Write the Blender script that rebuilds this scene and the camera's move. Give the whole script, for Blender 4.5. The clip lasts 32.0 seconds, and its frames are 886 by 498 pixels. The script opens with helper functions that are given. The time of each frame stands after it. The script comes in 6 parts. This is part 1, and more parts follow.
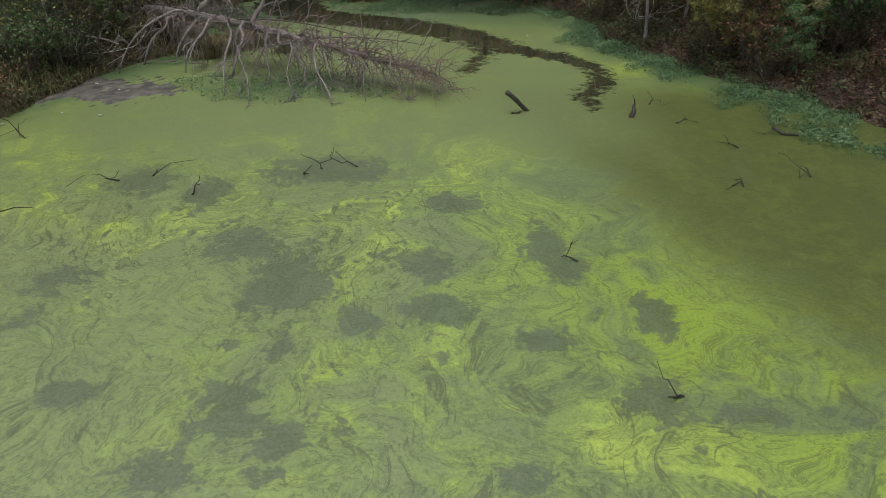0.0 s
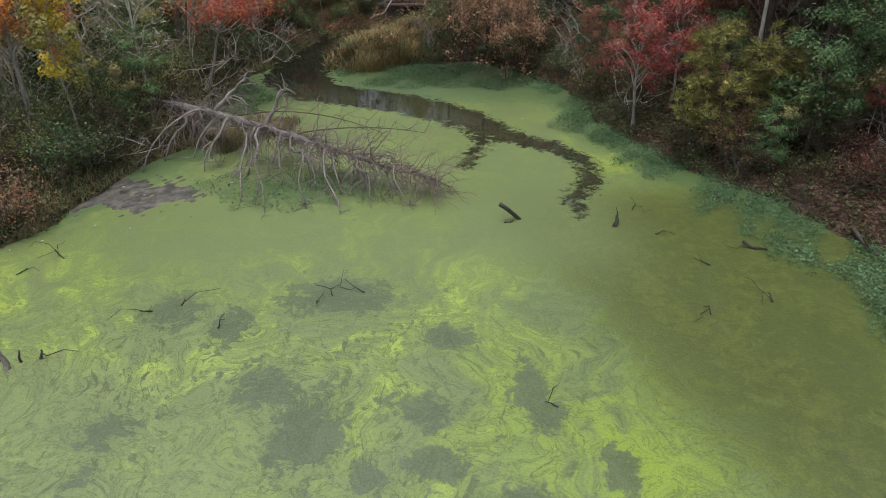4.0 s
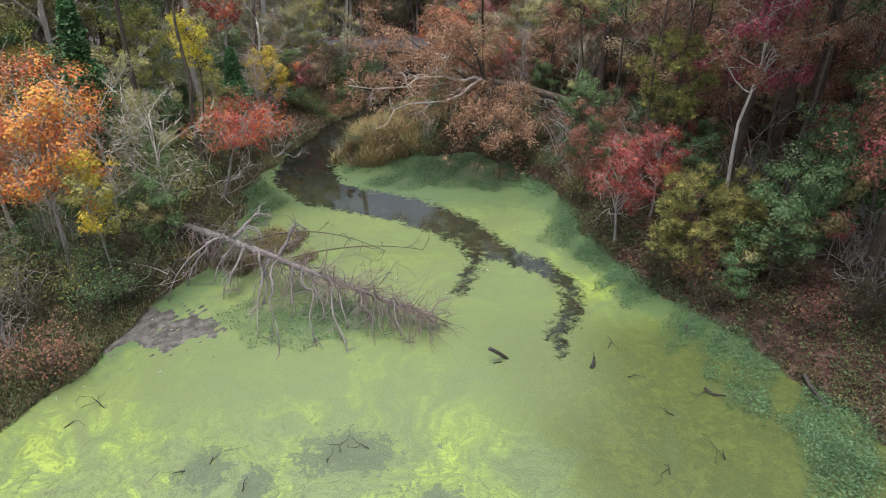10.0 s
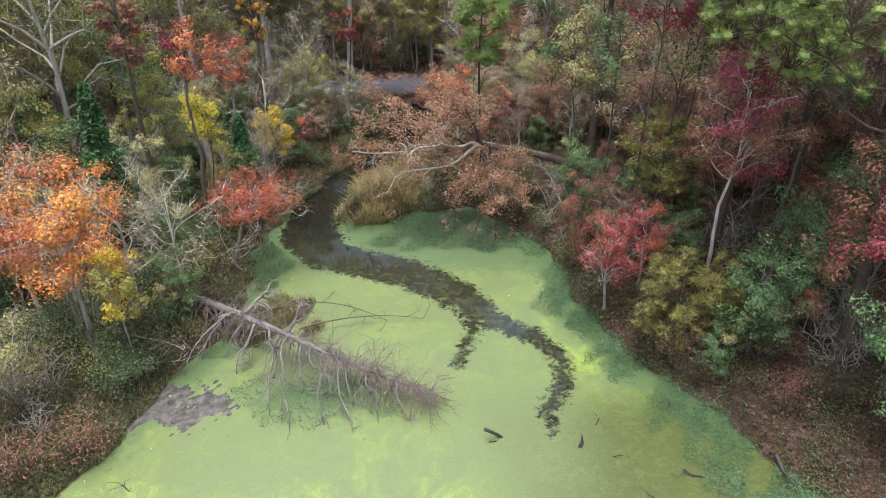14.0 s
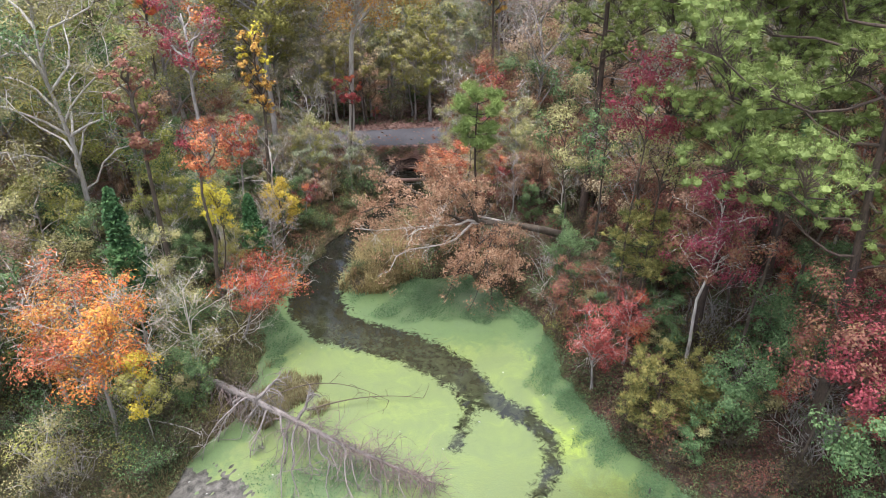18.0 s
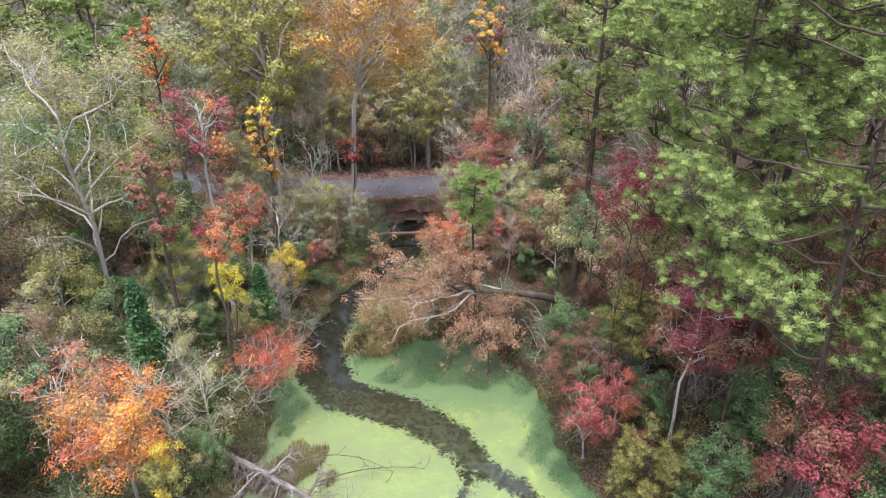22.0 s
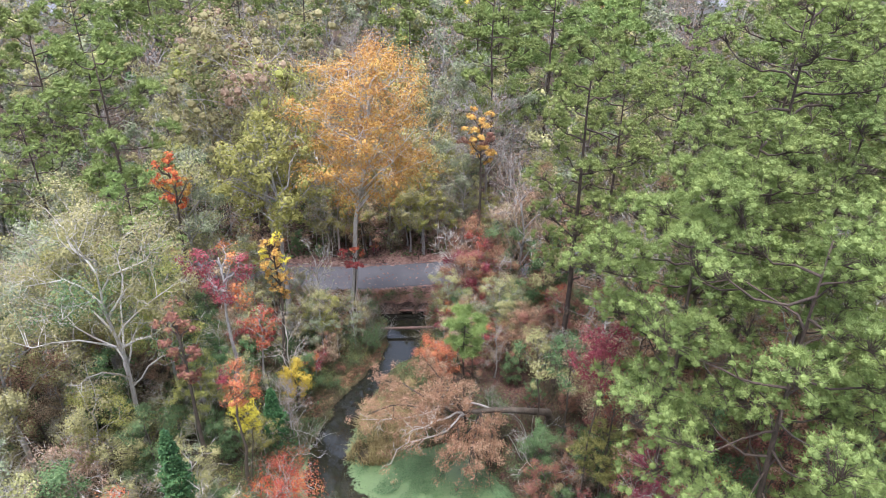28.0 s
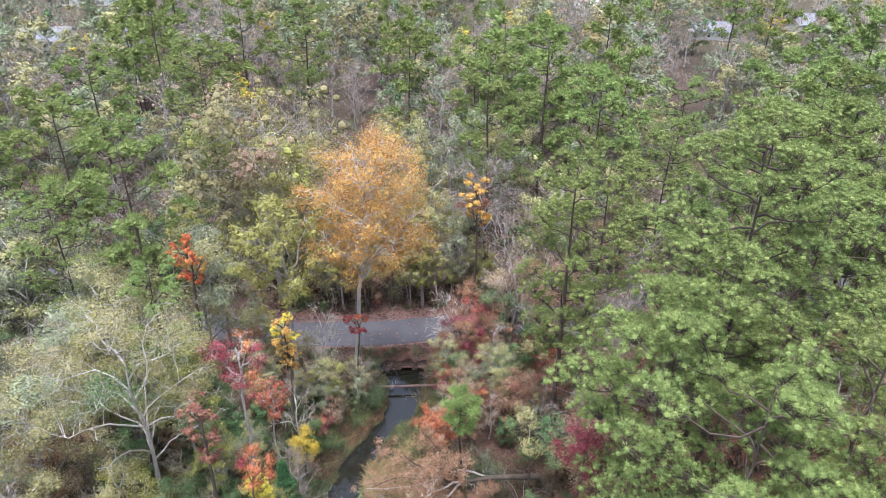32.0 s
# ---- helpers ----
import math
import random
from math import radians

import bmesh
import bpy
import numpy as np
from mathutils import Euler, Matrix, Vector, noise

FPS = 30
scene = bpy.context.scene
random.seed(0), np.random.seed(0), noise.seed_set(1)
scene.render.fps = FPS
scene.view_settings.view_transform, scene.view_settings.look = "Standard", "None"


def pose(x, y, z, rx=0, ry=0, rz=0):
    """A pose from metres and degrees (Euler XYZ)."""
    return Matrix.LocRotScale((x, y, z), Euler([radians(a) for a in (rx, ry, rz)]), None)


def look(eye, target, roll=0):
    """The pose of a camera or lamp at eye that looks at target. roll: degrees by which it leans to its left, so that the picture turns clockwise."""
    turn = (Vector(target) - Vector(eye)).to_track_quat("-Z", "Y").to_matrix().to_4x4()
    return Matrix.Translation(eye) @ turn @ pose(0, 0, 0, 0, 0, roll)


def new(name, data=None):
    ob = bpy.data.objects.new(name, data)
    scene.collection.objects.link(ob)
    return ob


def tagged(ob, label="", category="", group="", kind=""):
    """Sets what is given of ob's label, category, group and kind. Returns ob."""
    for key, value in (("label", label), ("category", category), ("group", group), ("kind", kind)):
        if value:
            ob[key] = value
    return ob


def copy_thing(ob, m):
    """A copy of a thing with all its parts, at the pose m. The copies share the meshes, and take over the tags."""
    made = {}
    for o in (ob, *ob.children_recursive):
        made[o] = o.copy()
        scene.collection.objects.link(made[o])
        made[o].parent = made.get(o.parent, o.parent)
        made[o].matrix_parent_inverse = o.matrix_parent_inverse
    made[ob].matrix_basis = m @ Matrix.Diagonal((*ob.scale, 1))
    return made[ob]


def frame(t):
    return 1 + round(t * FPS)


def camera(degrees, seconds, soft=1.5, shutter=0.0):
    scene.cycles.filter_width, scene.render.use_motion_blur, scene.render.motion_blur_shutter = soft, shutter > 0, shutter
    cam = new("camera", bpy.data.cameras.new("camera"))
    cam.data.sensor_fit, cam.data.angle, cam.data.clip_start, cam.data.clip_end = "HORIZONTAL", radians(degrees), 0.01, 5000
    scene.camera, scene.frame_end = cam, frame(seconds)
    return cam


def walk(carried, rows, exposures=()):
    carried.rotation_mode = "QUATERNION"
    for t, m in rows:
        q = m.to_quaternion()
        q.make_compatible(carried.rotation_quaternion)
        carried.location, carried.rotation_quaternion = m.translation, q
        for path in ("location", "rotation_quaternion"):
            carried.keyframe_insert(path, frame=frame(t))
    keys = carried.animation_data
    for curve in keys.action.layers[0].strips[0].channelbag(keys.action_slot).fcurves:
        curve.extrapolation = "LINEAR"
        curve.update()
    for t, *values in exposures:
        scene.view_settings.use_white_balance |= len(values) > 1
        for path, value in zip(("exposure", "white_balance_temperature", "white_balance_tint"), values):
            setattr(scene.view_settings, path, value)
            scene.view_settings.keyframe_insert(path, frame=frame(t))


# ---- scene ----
cam = camera(66.53, 32.0, soft=0.8)
# seconds, eye x y z, yaw, pitch, roll
PATH = [
    (0.0, -0.000, 0.000, 7.719, -0.001, -29.733, -0.511),
    (1.0, 0.011, -0.014, 8.680, 0.058, -29.684, -0.428),
    (2.0, 0.041, -0.029, 9.711, 0.112, -29.631, -0.335),
    (3.0, 0.098, -0.047, 10.854, 0.157, -29.576, -0.226),
    (4.0, 0.166, -0.058, 12.031, 0.208, -29.526, -0.121),
    (5.0, 0.225, -0.057, 13.159, 0.275, -29.493, -0.041),
    (6.0, 0.280, -0.039, 14.253, 0.347, -29.476, 0.018),
    (7.0, 0.339, -0.004, 15.354, 0.406, -29.475, 0.063),
    (8.0, 0.410, 0.049, 16.492, 0.442, -29.489, 0.100),
    (9.0, 0.482, 0.108, 17.652, 0.458, -29.516, 0.135),
    (10.0, 0.543, 0.163, 18.808, 0.465, -29.551, 0.173),
    (11.0, 0.582, 0.202, 19.944, 0.469, -29.591, 0.218),
    (12.0, 0.607, 0.231, 21.085, 0.463, -29.631, 0.268),
    (13.0, 0.629, 0.254, 22.269, 0.435, -29.661, 0.320),
    (14.0, 0.654, 0.277, 23.530, 0.381, -29.679, 0.371),
    (15.0, 0.678, 0.305, 24.891, 0.315, -29.685, 0.406),
    (16.0, 0.690, 0.341, 26.370, 0.258, -29.687, 0.409),
    (17.0, 0.683, 0.384, 27.967, 0.221, -29.686, 0.371),
    (18.0, 0.654, 0.425, 29.601, 0.191, -29.672, 0.315),
    (19.0, 0.599, 0.449, 31.169, 0.148, -29.631, 0.271),
    (20.0, 0.523, 0.451, 32.609, 0.075, -29.559, 0.257),
    (21.0, 0.452, 0.451, 34.020, -0.015, -29.476, 0.246),
    (22.0, 0.419, 0.476, 35.539, -0.108, -29.411, 0.200),
    (23.0, 0.443, 0.543, 37.277, -0.188, -29.385, 0.093),
    (24.0, 0.494, 0.616, 39.237, -0.252, -29.393, -0.047),
    (25.0, 0.528, 0.646, 41.394, -0.301, -29.423, -0.175),
    (26.0, 0.517, 0.602, 43.714, -0.335, -29.462, -0.260),
    (27.0, 0.482, 0.513, 46.124, -0.367, -29.501, -0.302),
    (28.0, 0.461, 0.422, 48.544, -0.411, -29.529, -0.312),
    (29.0, 0.474, 0.355, 50.917, -0.473, -29.541, -0.305),
    (30.0, 0.489, 0.268, 53.277, -0.524, -29.550, -0.309),
    (31.0, 0.469, 0.116, 55.671, -0.540, -29.570, -0.346),
    (32.0, 0.426, -0.078, 58.087, -0.532, -29.597, -0.405),
]
walk(cam, [(t, pose(x, y, z, 90 + pitch, roll, yaw)) for t, x, y, z, yaw, pitch, roll in PATH],
     [(0, -0.19, 6550, 10), (3, -0.04, 6450, 10), (6, 0.30, 6400, 10), (9, 0.54, 6350, 12), (13, 0.82, 6250, 14), (19, 1.16, 6250, 14), (26, 1.24, 6050, 15), (32, 1.20, 5850, 15)])
# ---------------------------------------------------------------- world and light
world = bpy.data.worlds.new("overcast_sky")
scene.world = world
world.use_nodes = True
wn = world.node_tree.nodes
wl = world.node_tree.links
sky = wn.new("ShaderNodeTexSky")
sky.sky_type = "NISHITA"
sky.sun_disc = False
sky.sun_elevation, sky.sun_rotation = radians(76), radians(200)
sky.air_density, sky.dust_density, sky.ozone_density = 1.0, 4.0, 1.0
pale = wn.new("ShaderNodeHueSaturation")
pale.inputs["Saturation"].default_value = 0.60
wl.new(sky.outputs["Color"], pale.inputs["Color"])
wl.new(pale.outputs["Color"], wn["Background"].inputs["Color"])
wn["Background"].inputs["Strength"].default_value = 0.15
sun = new("sun", bpy.data.lights.new("sun", "SUN"))
sun.data.energy, sun.data.angle, sun.data.color = 1.7, radians(24), (1.0, 0.985, 0.96)
sun.matrix_world = look((-5, -6, 60), (0, 0, 0))

# ---------------------------------------------------------------- material helpers


def material(name):
    m = bpy.data.materials.new(name)
    m.use_nodes = True
    return m, m.node_tree.nodes, m.node_tree.links, m.node_tree.nodes["Principled BSDF"]


def ramp(nodes, stops):
    r = nodes.new("ShaderNodeValToRGB")
    e = r.color_ramp.elements
    while len(e) < len(stops):
        e.new(0.5)
    for el, (p, c) in zip(e, stops):
        el.position, el.color = p, (*c, 1)
    return r


def noise_tex(nodes, links, scale, detail=4, distort=0.0, vector=None, rough=0.55):
    n = nodes.new("ShaderNodeTexNoise")
    n.inputs["Scale"].default_value, n.inputs["Detail"].default_value = scale, detail
    n.inputs["Distortion"].default_value, n.inputs["Roughness"].default_value = distort, rough
    if vector is not None:
        links.new(vector, n.inputs["Vector"])
    return n


def mix(nodes, links, fac, a, b, mode="MIX"):
    m = nodes.new("ShaderNodeMix")
    m.data_type, m.blend_type = "RGBA", mode
    for sock, v in ((m.inputs[0], fac), (m.inputs[6], a), (m.inputs[7], b)):
        if isinstance(v, (int, float)):
            sock.default_value = v
        elif isinstance(v, tuple):
            sock.default_value = (*v, 1)
        else:
            links.new(v, sock)
    return m.outputs[2]


def calc(nodes, links, op, a, b=0.0, clamp=False):
    m = nodes.new("ShaderNodeMath")
    m.operation, m.use_clamp = op, clamp
    for sock, v in ((m.inputs[0], a), (m.inputs[1], b)):
        if isinstance(v, (int, float)):
            sock.default_value = v
        else:
            links.new(v, sock)
    return m.outputs[0]


def span(nodes, links, v, a, b):
    m = nodes.new("ShaderNodeMapRange")
    m.interpolation_type = "SMOOTHSTEP"
    m.inputs[1].default_value, m.inputs[2].default_value = a, b
    links.new(v, m.inputs[0])
    return m.outputs[0]


def leaf_material(name, stops, vary=0.35, through_light=0.15, rough=0.65, grain=0.66, drift=0.6):
    """Leaves: a colour for each leaf out of a range, a drift of tone from tree to tree and over the crown."""
    m, n, l, bsdf = material(name)
    geo, info, co = n.new("ShaderNodeNewGeometry"), n.new("ShaderNodeObjectInfo"), n.new("ShaderNodeTexCoord")
    patchy = noise_tex(n, l, drift, 3, 0, co.outputs["Object"])
    f = calc(n, l, "ADD", calc(n, l, "MULTIPLY", geo.outputs["Random Per Island"], grain), calc(n, l, "MULTIPLY", calc(n, l, "SUBTRACT", patchy.outputs["Fac"], 0.05 + 0.44 * grain), 1.15))
    r = ramp(n, stops)
    l.new(f, r.inputs["Fac"])
    hs = n.new("ShaderNodeHueSaturation")
    l.new(r.outputs["Color"], hs.inputs["Color"])
    l.new(calc(n, l, "ADD", calc(n, l, "MULTIPLY", info.outputs["Random"], vary), 1 - vary / 2), hs.inputs["Value"])
    l.new(calc(n, l, "ADD", calc(n, l, "MULTIPLY", info.outputs["Random"], 0.03), 0.485), hs.inputs["Hue"])
    l.new(hs.outputs["Color"], bsdf.inputs["Base Color"])
    bsdf.inputs["Roughness"].default_value = rough
    bsdf.inputs["Specular IOR Level"].default_value = 0.2
    tr = n.new("ShaderNodeBsdfTranslucent")
    l.new(hs.outputs["Color"], tr.inputs["Color"])
    ms = n.new("ShaderNodeMixShader")
    ms.inputs[0].default_value = through_light
    l.new(bsdf.outputs[0], ms.inputs[1])
    l.new(tr.outputs[0], ms.inputs[2])
    l.new(ms.outputs[0], n["Material Output"].inputs["Surface"])
    return m


def bark_material(name, dark, light, scale=5.0, bump=0.5, rough=0.9):
    m, n, l, bsdf = material(name)
    co, info = n.new("ShaderNodeTexCoord"), n.new("ShaderNodeObjectInfo")
    mp = n.new("ShaderNodeMapping")
    mp.inputs["Scale"].default_value = (1, 1, 0.22)
    l.new(co.outputs["Object"], mp.inputs["Vector"])
    fine = noise_tex(n, l, scale * 3, 5, 0.4, mp.outputs["Vector"])
    broad = noise_tex(n, l, scale * 0.25, 3, 0.3, co.outputs["Object"])
    f = calc(n, l, "ADD", calc(n, l, "MULTIPLY", fine.outputs["Fac"], 0.6), calc(n, l, "MULTIPLY", broad.outputs["Fac"], 0.5))
    r = ramp(n, [(0.33, dark), (0.72, light)])
    l.new(f, r.inputs["Fac"])
    hs = n.new("ShaderNodeHueSaturation")
    l.new(r.outputs["Color"], hs.inputs["Color"])
    l.new(calc(n, l, "ADD", calc(n, l, "MULTIPLY", info.outputs["Random"], 0.4), 0.8), hs.inputs["Value"])
    l.new(hs.outputs["Color"], bsdf.inputs["Base Color"])
    bsdf.inputs["Roughness"].default_value = rough
    b = n.new("ShaderNodeBump")
    b.inputs["Strength"].default_value, b.inputs["Distance"].default_value = bump, 0.04
    l.new(fine.outputs["Fac"], b.inputs["Height"])
    l.new(b.outputs["Normal"], bsdf.inputs["Normal"])
    return m


LEAF = {
    "orange": leaf_material("maple_orange_leaves", [(0.1, (0.42, 0.07, 0.04)), (0.4, (0.60, 0.165, 0.06)), (0.65, (0.68, 0.27, 0.075)), (0.9, (0.70, 0.42, 0.10))]),
    "amber": leaf_material("amber_leaves", [(0.1, (0.330, 0.154, 0.055)), (0.4, (0.528, 0.281, 0.077)), (0.65, (0.660, 0.407, 0.105)), (0.9, (0.726, 0.528, 0.154))]),
    "yellow": leaf_material("yellow_leaves", [(0.1, (0.40, 0.30, 0.05)), (0.5, (0.62, 0.48, 0.06)), (0.9, (0.70, 0.60, 0.10))]),
    "red": leaf_material("red_leaves", [(0.1, (0.16, 0.03, 0.04)), (0.5, (0.34, 0.065, 0.08)), (0.9, (0.45, 0.14, 0.125))]),
    "coral": leaf_material("coral_red_leaves", [(0.1, (0.34, 0.07, 0.045)), (0.5, (0.52, 0.155, 0.08)), (0.9, (0.60, 0.31, 0.13))]),
    "maroon": leaf_material("maroon_leaves", [(0.1, (0.168, 0.072, 0.060)), (0.5, (0.288, 0.120, 0.090)), (0.9, (0.336, 0.216, 0.108))]),
    "rust": leaf_material("rusty_oak_leaves", [(0.1, (0.20, 0.10, 0.065)), (0.5, (0.36, 0.20, 0.125)), (0.9, (0.50, 0.35, 0.24))]),
    "tan": leaf_material("tan_dry_leaves", [(0.1, (0.230, 0.149, 0.098)), (0.5, (0.391, 0.282, 0.184)), (0.9, (0.529, 0.425, 0.287))]),
    "brush": leaf_material("dry_brush_leaves", [(0.1, (0.05, 0.044, 0.023)), (0.5, (0.11, 0.097, 0.05)), (0.9, (0.21, 0.185, 0.10))]),
    "olive": leaf_material("olive_leaves", [(0.1, (0.187, 0.176, 0.083)), (0.5, (0.339, 0.321, 0.141)), (0.9, (0.491, 0.457, 0.221))]),
    "lime": leaf_material("yellow_green_leaves", [(0.1, (0.179, 0.185, 0.050)), (0.5, (0.325, 0.325, 0.090)), (0.9, (0.482, 0.459, 0.146))]),
    "green": leaf_material("dark_green_leaves", [(0.1, (0.059, 0.105, 0.047)), (0.5, (0.112, 0.187, 0.077)), (0.9, (0.211, 0.304, 0.129))]),
    "grey": leaf_material("grey_green_leaves", [(0.1, (0.124, 0.158, 0.095)), (0.5, (0.237, 0.270, 0.158)), (0.9, (0.383, 0.400, 0.242))]),
    "pine": leaf_material("pine_needles", [(0.1, (0.12, 0.16, 0.055)), (0.45, (0.205, 0.268, 0.085)), (0.9, (0.315, 0.38, 0.122))], 0.30, 0.12, 0.8, 0.22, 0.9),
    "cedar": leaf_material("cedar_needles", [(0.1, (0.038, 0.086, 0.038)), (0.5, (0.072, 0.154, 0.058)), (0.9, (0.125, 0.230, 0.086))], 0.3, 0.15),
    "mat": leaf_material("water_weed_leaves", [(0.1, (0.05, 0.10, 0.045)), (0.5, (0.10, 0.185, 0.085)), (0.9, (0.19, 0.31, 0.155))], 0.2, 0.15, 0.4),
    "weed": leaf_material("tangled_weed_leaves", [(0.1, (0.04, 0.04, 0.02)), (0.5, (0.095, 0.095, 0.042)), (0.9, (0.20, 0.18, 0.08))]),
    "young": leaf_material("yellowing_needles", [(0.1, (0.09, 0.10, 0.035)), (0.5, (0.20, 0.19, 0.065)), (0.9, (0.36, 0.29, 0.10))]),
    "verge": leaf_material("roadside_leaves", [(0.1, (0.14, 0.08, 0.062)), (0.5, (0.29, 0.18, 0.14)), (0.9, (0.44, 0.32, 0.25))]),
    "grass": leaf_material("dry_grass_blades", [(0.1, (0.09, 0.075, 0.04)), (0.5, (0.19, 0.155, 0.08)), (0.9, (0.30, 0.26, 0.14))]),
    "reed": leaf_material("brown_sedge_blades", [(0.1, (0.12, 0.085, 0.045)), (0.5, (0.25, 0.185, 0.085)), (0.9, (0.37, 0.31, 0.15))]),
    "litter": leaf_material("fallen_leaves", [(0.1, (0.045, 0.02, 0.016)), (0.4, (0.105, 0.041, 0.033)), (0.7, (0.175, 0.072, 0.054)), (0.95, (0.27, 0.15, 0.11))]),
}
BARK = {
    "pine": bark_material("pine_bark", (0.025, 0.02, 0.017), (0.12, 0.085, 0.065)),
    "grey": bark_material("grey_bark", (0.12, 0.11, 0.10), (0.50, 0.465, 0.435)),
    "brown": bark_material("brown_bark", (0.035, 0.028, 0.022), (0.15, 0.12, 0.09)),
    "white": bark_material("sycamore_bark", (0.24, 0.215, 0.18), (0.64, 0.605, 0.55), 2.5, 0.25),
    "dead": bark_material("dead_wood", (0.05, 0.042, 0.038), (0.34, 0.305, 0.285), 7.0, 0.8),
    "twig": bark_material("dead_twigs", (0.07, 0.05, 0.045), (0.32, 0.25, 0.23), 3.0, 0.2),
    "wet": bark_material("wet_wood", (0.012, 0.011, 0.010), (0.07, 0.06, 0.05), 6.0, 0.4, 0.5),
}

# ---------------------------------------------------------------- mesh helpers


class Build:
    """Collects vertices and faces for one mesh."""

    def __init__(self):
        self.v, self.f, self.n = [], [], 0

    def add(self, verts, faces):
        self.v.append(np.asarray(verts, float))
        self.f.extend((np.asarray(faces, int) + self.n).tolist())
        self.n += len(verts)

    def tube(self, pts, radii, sides=6):
        pts, radii = np.asarray(pts, float), np.asarray(radii, float)
        k = len(pts)
        d = np.gradient(pts, axis=0)
        d /= np.linalg.norm(d, axis=1)[:, None] + 1e-9
        ref = np.array([1.0, 0.13, 0.07]) if abs(d[0][0]) < 0.8 else np.array([0.07, 1.0, 0.13])
        a = np.cross(d, ref)
        a /= np.linalg.norm(a, axis=1)[:, None] + 1e-9
        b = np.cross(d, a)
        an = np.linspace(0, 2 * np.pi, sides, endpoint=False)
        ring = pts[:, None] + radii[:, None, None] * (np.cos(an)[None, :, None] * a[:, None] + np.sin(an)[None, :, None] * b[:, None])
        i = np.arange(k - 1)[:, None] * sides
        j = np.arange(sides)[None]
        j2 = (j + 1) % sides
        q = np.stack([i + j, i + j2, i + sides + j2, i + sides + j], -1).reshape(-1, 4)
        self.add(ring.reshape(-1, 3), q)
        self.f.append([self.n - sides + s for s in range(sides)])

    def leaves(self, c, size, rng, flat=0.5, slim=0.7, out=None):
        """Small pointed leaves at the points c. flat: how level they lie; out: the ways that they face."""
        c = np.asarray(c, float)
        k = len(c)
        if not k:
            return
        u = rng.normal(size=(k, 3))
        u[:, 2] *= 1 - flat
        u /= np.linalg.norm(u, axis=1)[:, None] + 1e-9
        w = np.cross(u, rng.normal(size=(k, 3)) * np.array([1 - flat, 1 - flat, 1]) + np.array([0, 0, flat]))
        if out is not None:
            w = np.cross(out + rng.normal(size=(k, 3)) * 0.38, u)
            u = np.cross(w, out)
            u /= np.linalg.norm(u, axis=1)[:, None] + 1e-9
        w /= np.linalg.norm(w, axis=1)[:, None] + 1e-9
        s = (size * rng.uniform(0.6, 1.35, k))[:, None]
        v = np.stack([c - u * s * 0.4 + w * s * slim * 0.5, c - u * s * 0.4 - w * s * slim * 0.5, c + u * s * 0.6], 1).reshape(-1, 3)
        self.add(v, np.arange(3 * k).reshape(-1, 3))

    def brushes(self, c, radius, rng, count, length, width):
        """Round tufts of needles at the points c: slim blades that ray out and up from a knot of shoots."""
        c = np.asarray(c, float)
        big = radius * rng.uniform(0.75, 1.25, len(c))
        c, r = np.repeat(c, count, axis=0), np.repeat(big, count)[:, None]
        k = len(c)
        d = rng.normal(size=(k, 3)) + np.array([0, 0, 0.55])
        d /= np.linalg.norm(d, axis=1)[:, None] + 1e-9
        d[:, 2] *= 0.85
        o = c + d * r * rng.uniform(0.12, 0.6, (k, 1))
        tip = o + (d + rng.normal(size=(k, 3)) * 0.28 + np.array([0, 0, 0.12])) * length * rng.uniform(0.6, 1.15, (k, 1))
        w = np.cross(tip - o, rng.normal(size=(k, 3)))
        w *= (0.5 * width * rng.uniform(0.7, 1.3, k))[:, None] / (np.linalg.norm(w, axis=1)[:, None] + 1e-9)
        self.add(np.stack([o - w, o + w, tip], 1).reshape(-1, 3), np.arange(3 * k).reshape(-1, 3))

    def slivers(self, a, b, width, rng):
        """Fine twigs: one long thin blade from each point a to b."""
        w = np.cross(b - a, rng.normal(size=a.shape))
        w *= 0.5 * width / (np.linalg.norm(w, axis=1)[:, None] + 1e-9)
        self.add(np.stack([a - w, a + w, b], 1).reshape(-1, 3), np.arange(3 * len(a)).reshape(-1, 3))

    def cores(self, c, size, rng, flat=1.0):
        """Rough round knots of shoots at the points c, each of twenty faces."""
        c = np.asarray(c, float)
        k = len(c)
        g = (1 + 5 ** 0.5) / 2
        o = np.array([(-1, g, 0), (1, g, 0), (-1, -g, 0), (1, -g, 0), (0, -1, g), (0, 1, g), (0, -1, -g), (0, 1, -g), (g, 0, -1), (g, 0, 1), (-g, 0, -1), (-g, 0, 1)]) / math.sqrt(1 + g * g)
        v = c[:, None] + o[None] * np.array([1, 1, flat]) * (size * rng.uniform(0.75, 1.25, (k, 1)) * rng.uniform(0.82, 1.16, (k, 12)))[..., None]
        f = np.array([(0, 11, 5), (0, 5, 1), (0, 1, 7), (0, 7, 10), (0, 10, 11), (1, 5, 9), (5, 11, 4), (11, 10, 2), (10, 7, 6), (7, 1, 8), (3, 9, 4), (3, 4, 2), (3, 2, 6), (3, 6, 8), (3, 8, 9), (4, 9, 5), (2, 4, 11), (6, 2, 10), (8, 6, 7), (9, 8, 1)])
        self.add(v.reshape(-1, 3), (np.arange(k)[:, None, None] * 12 + f[None]).reshape(-1, 3))

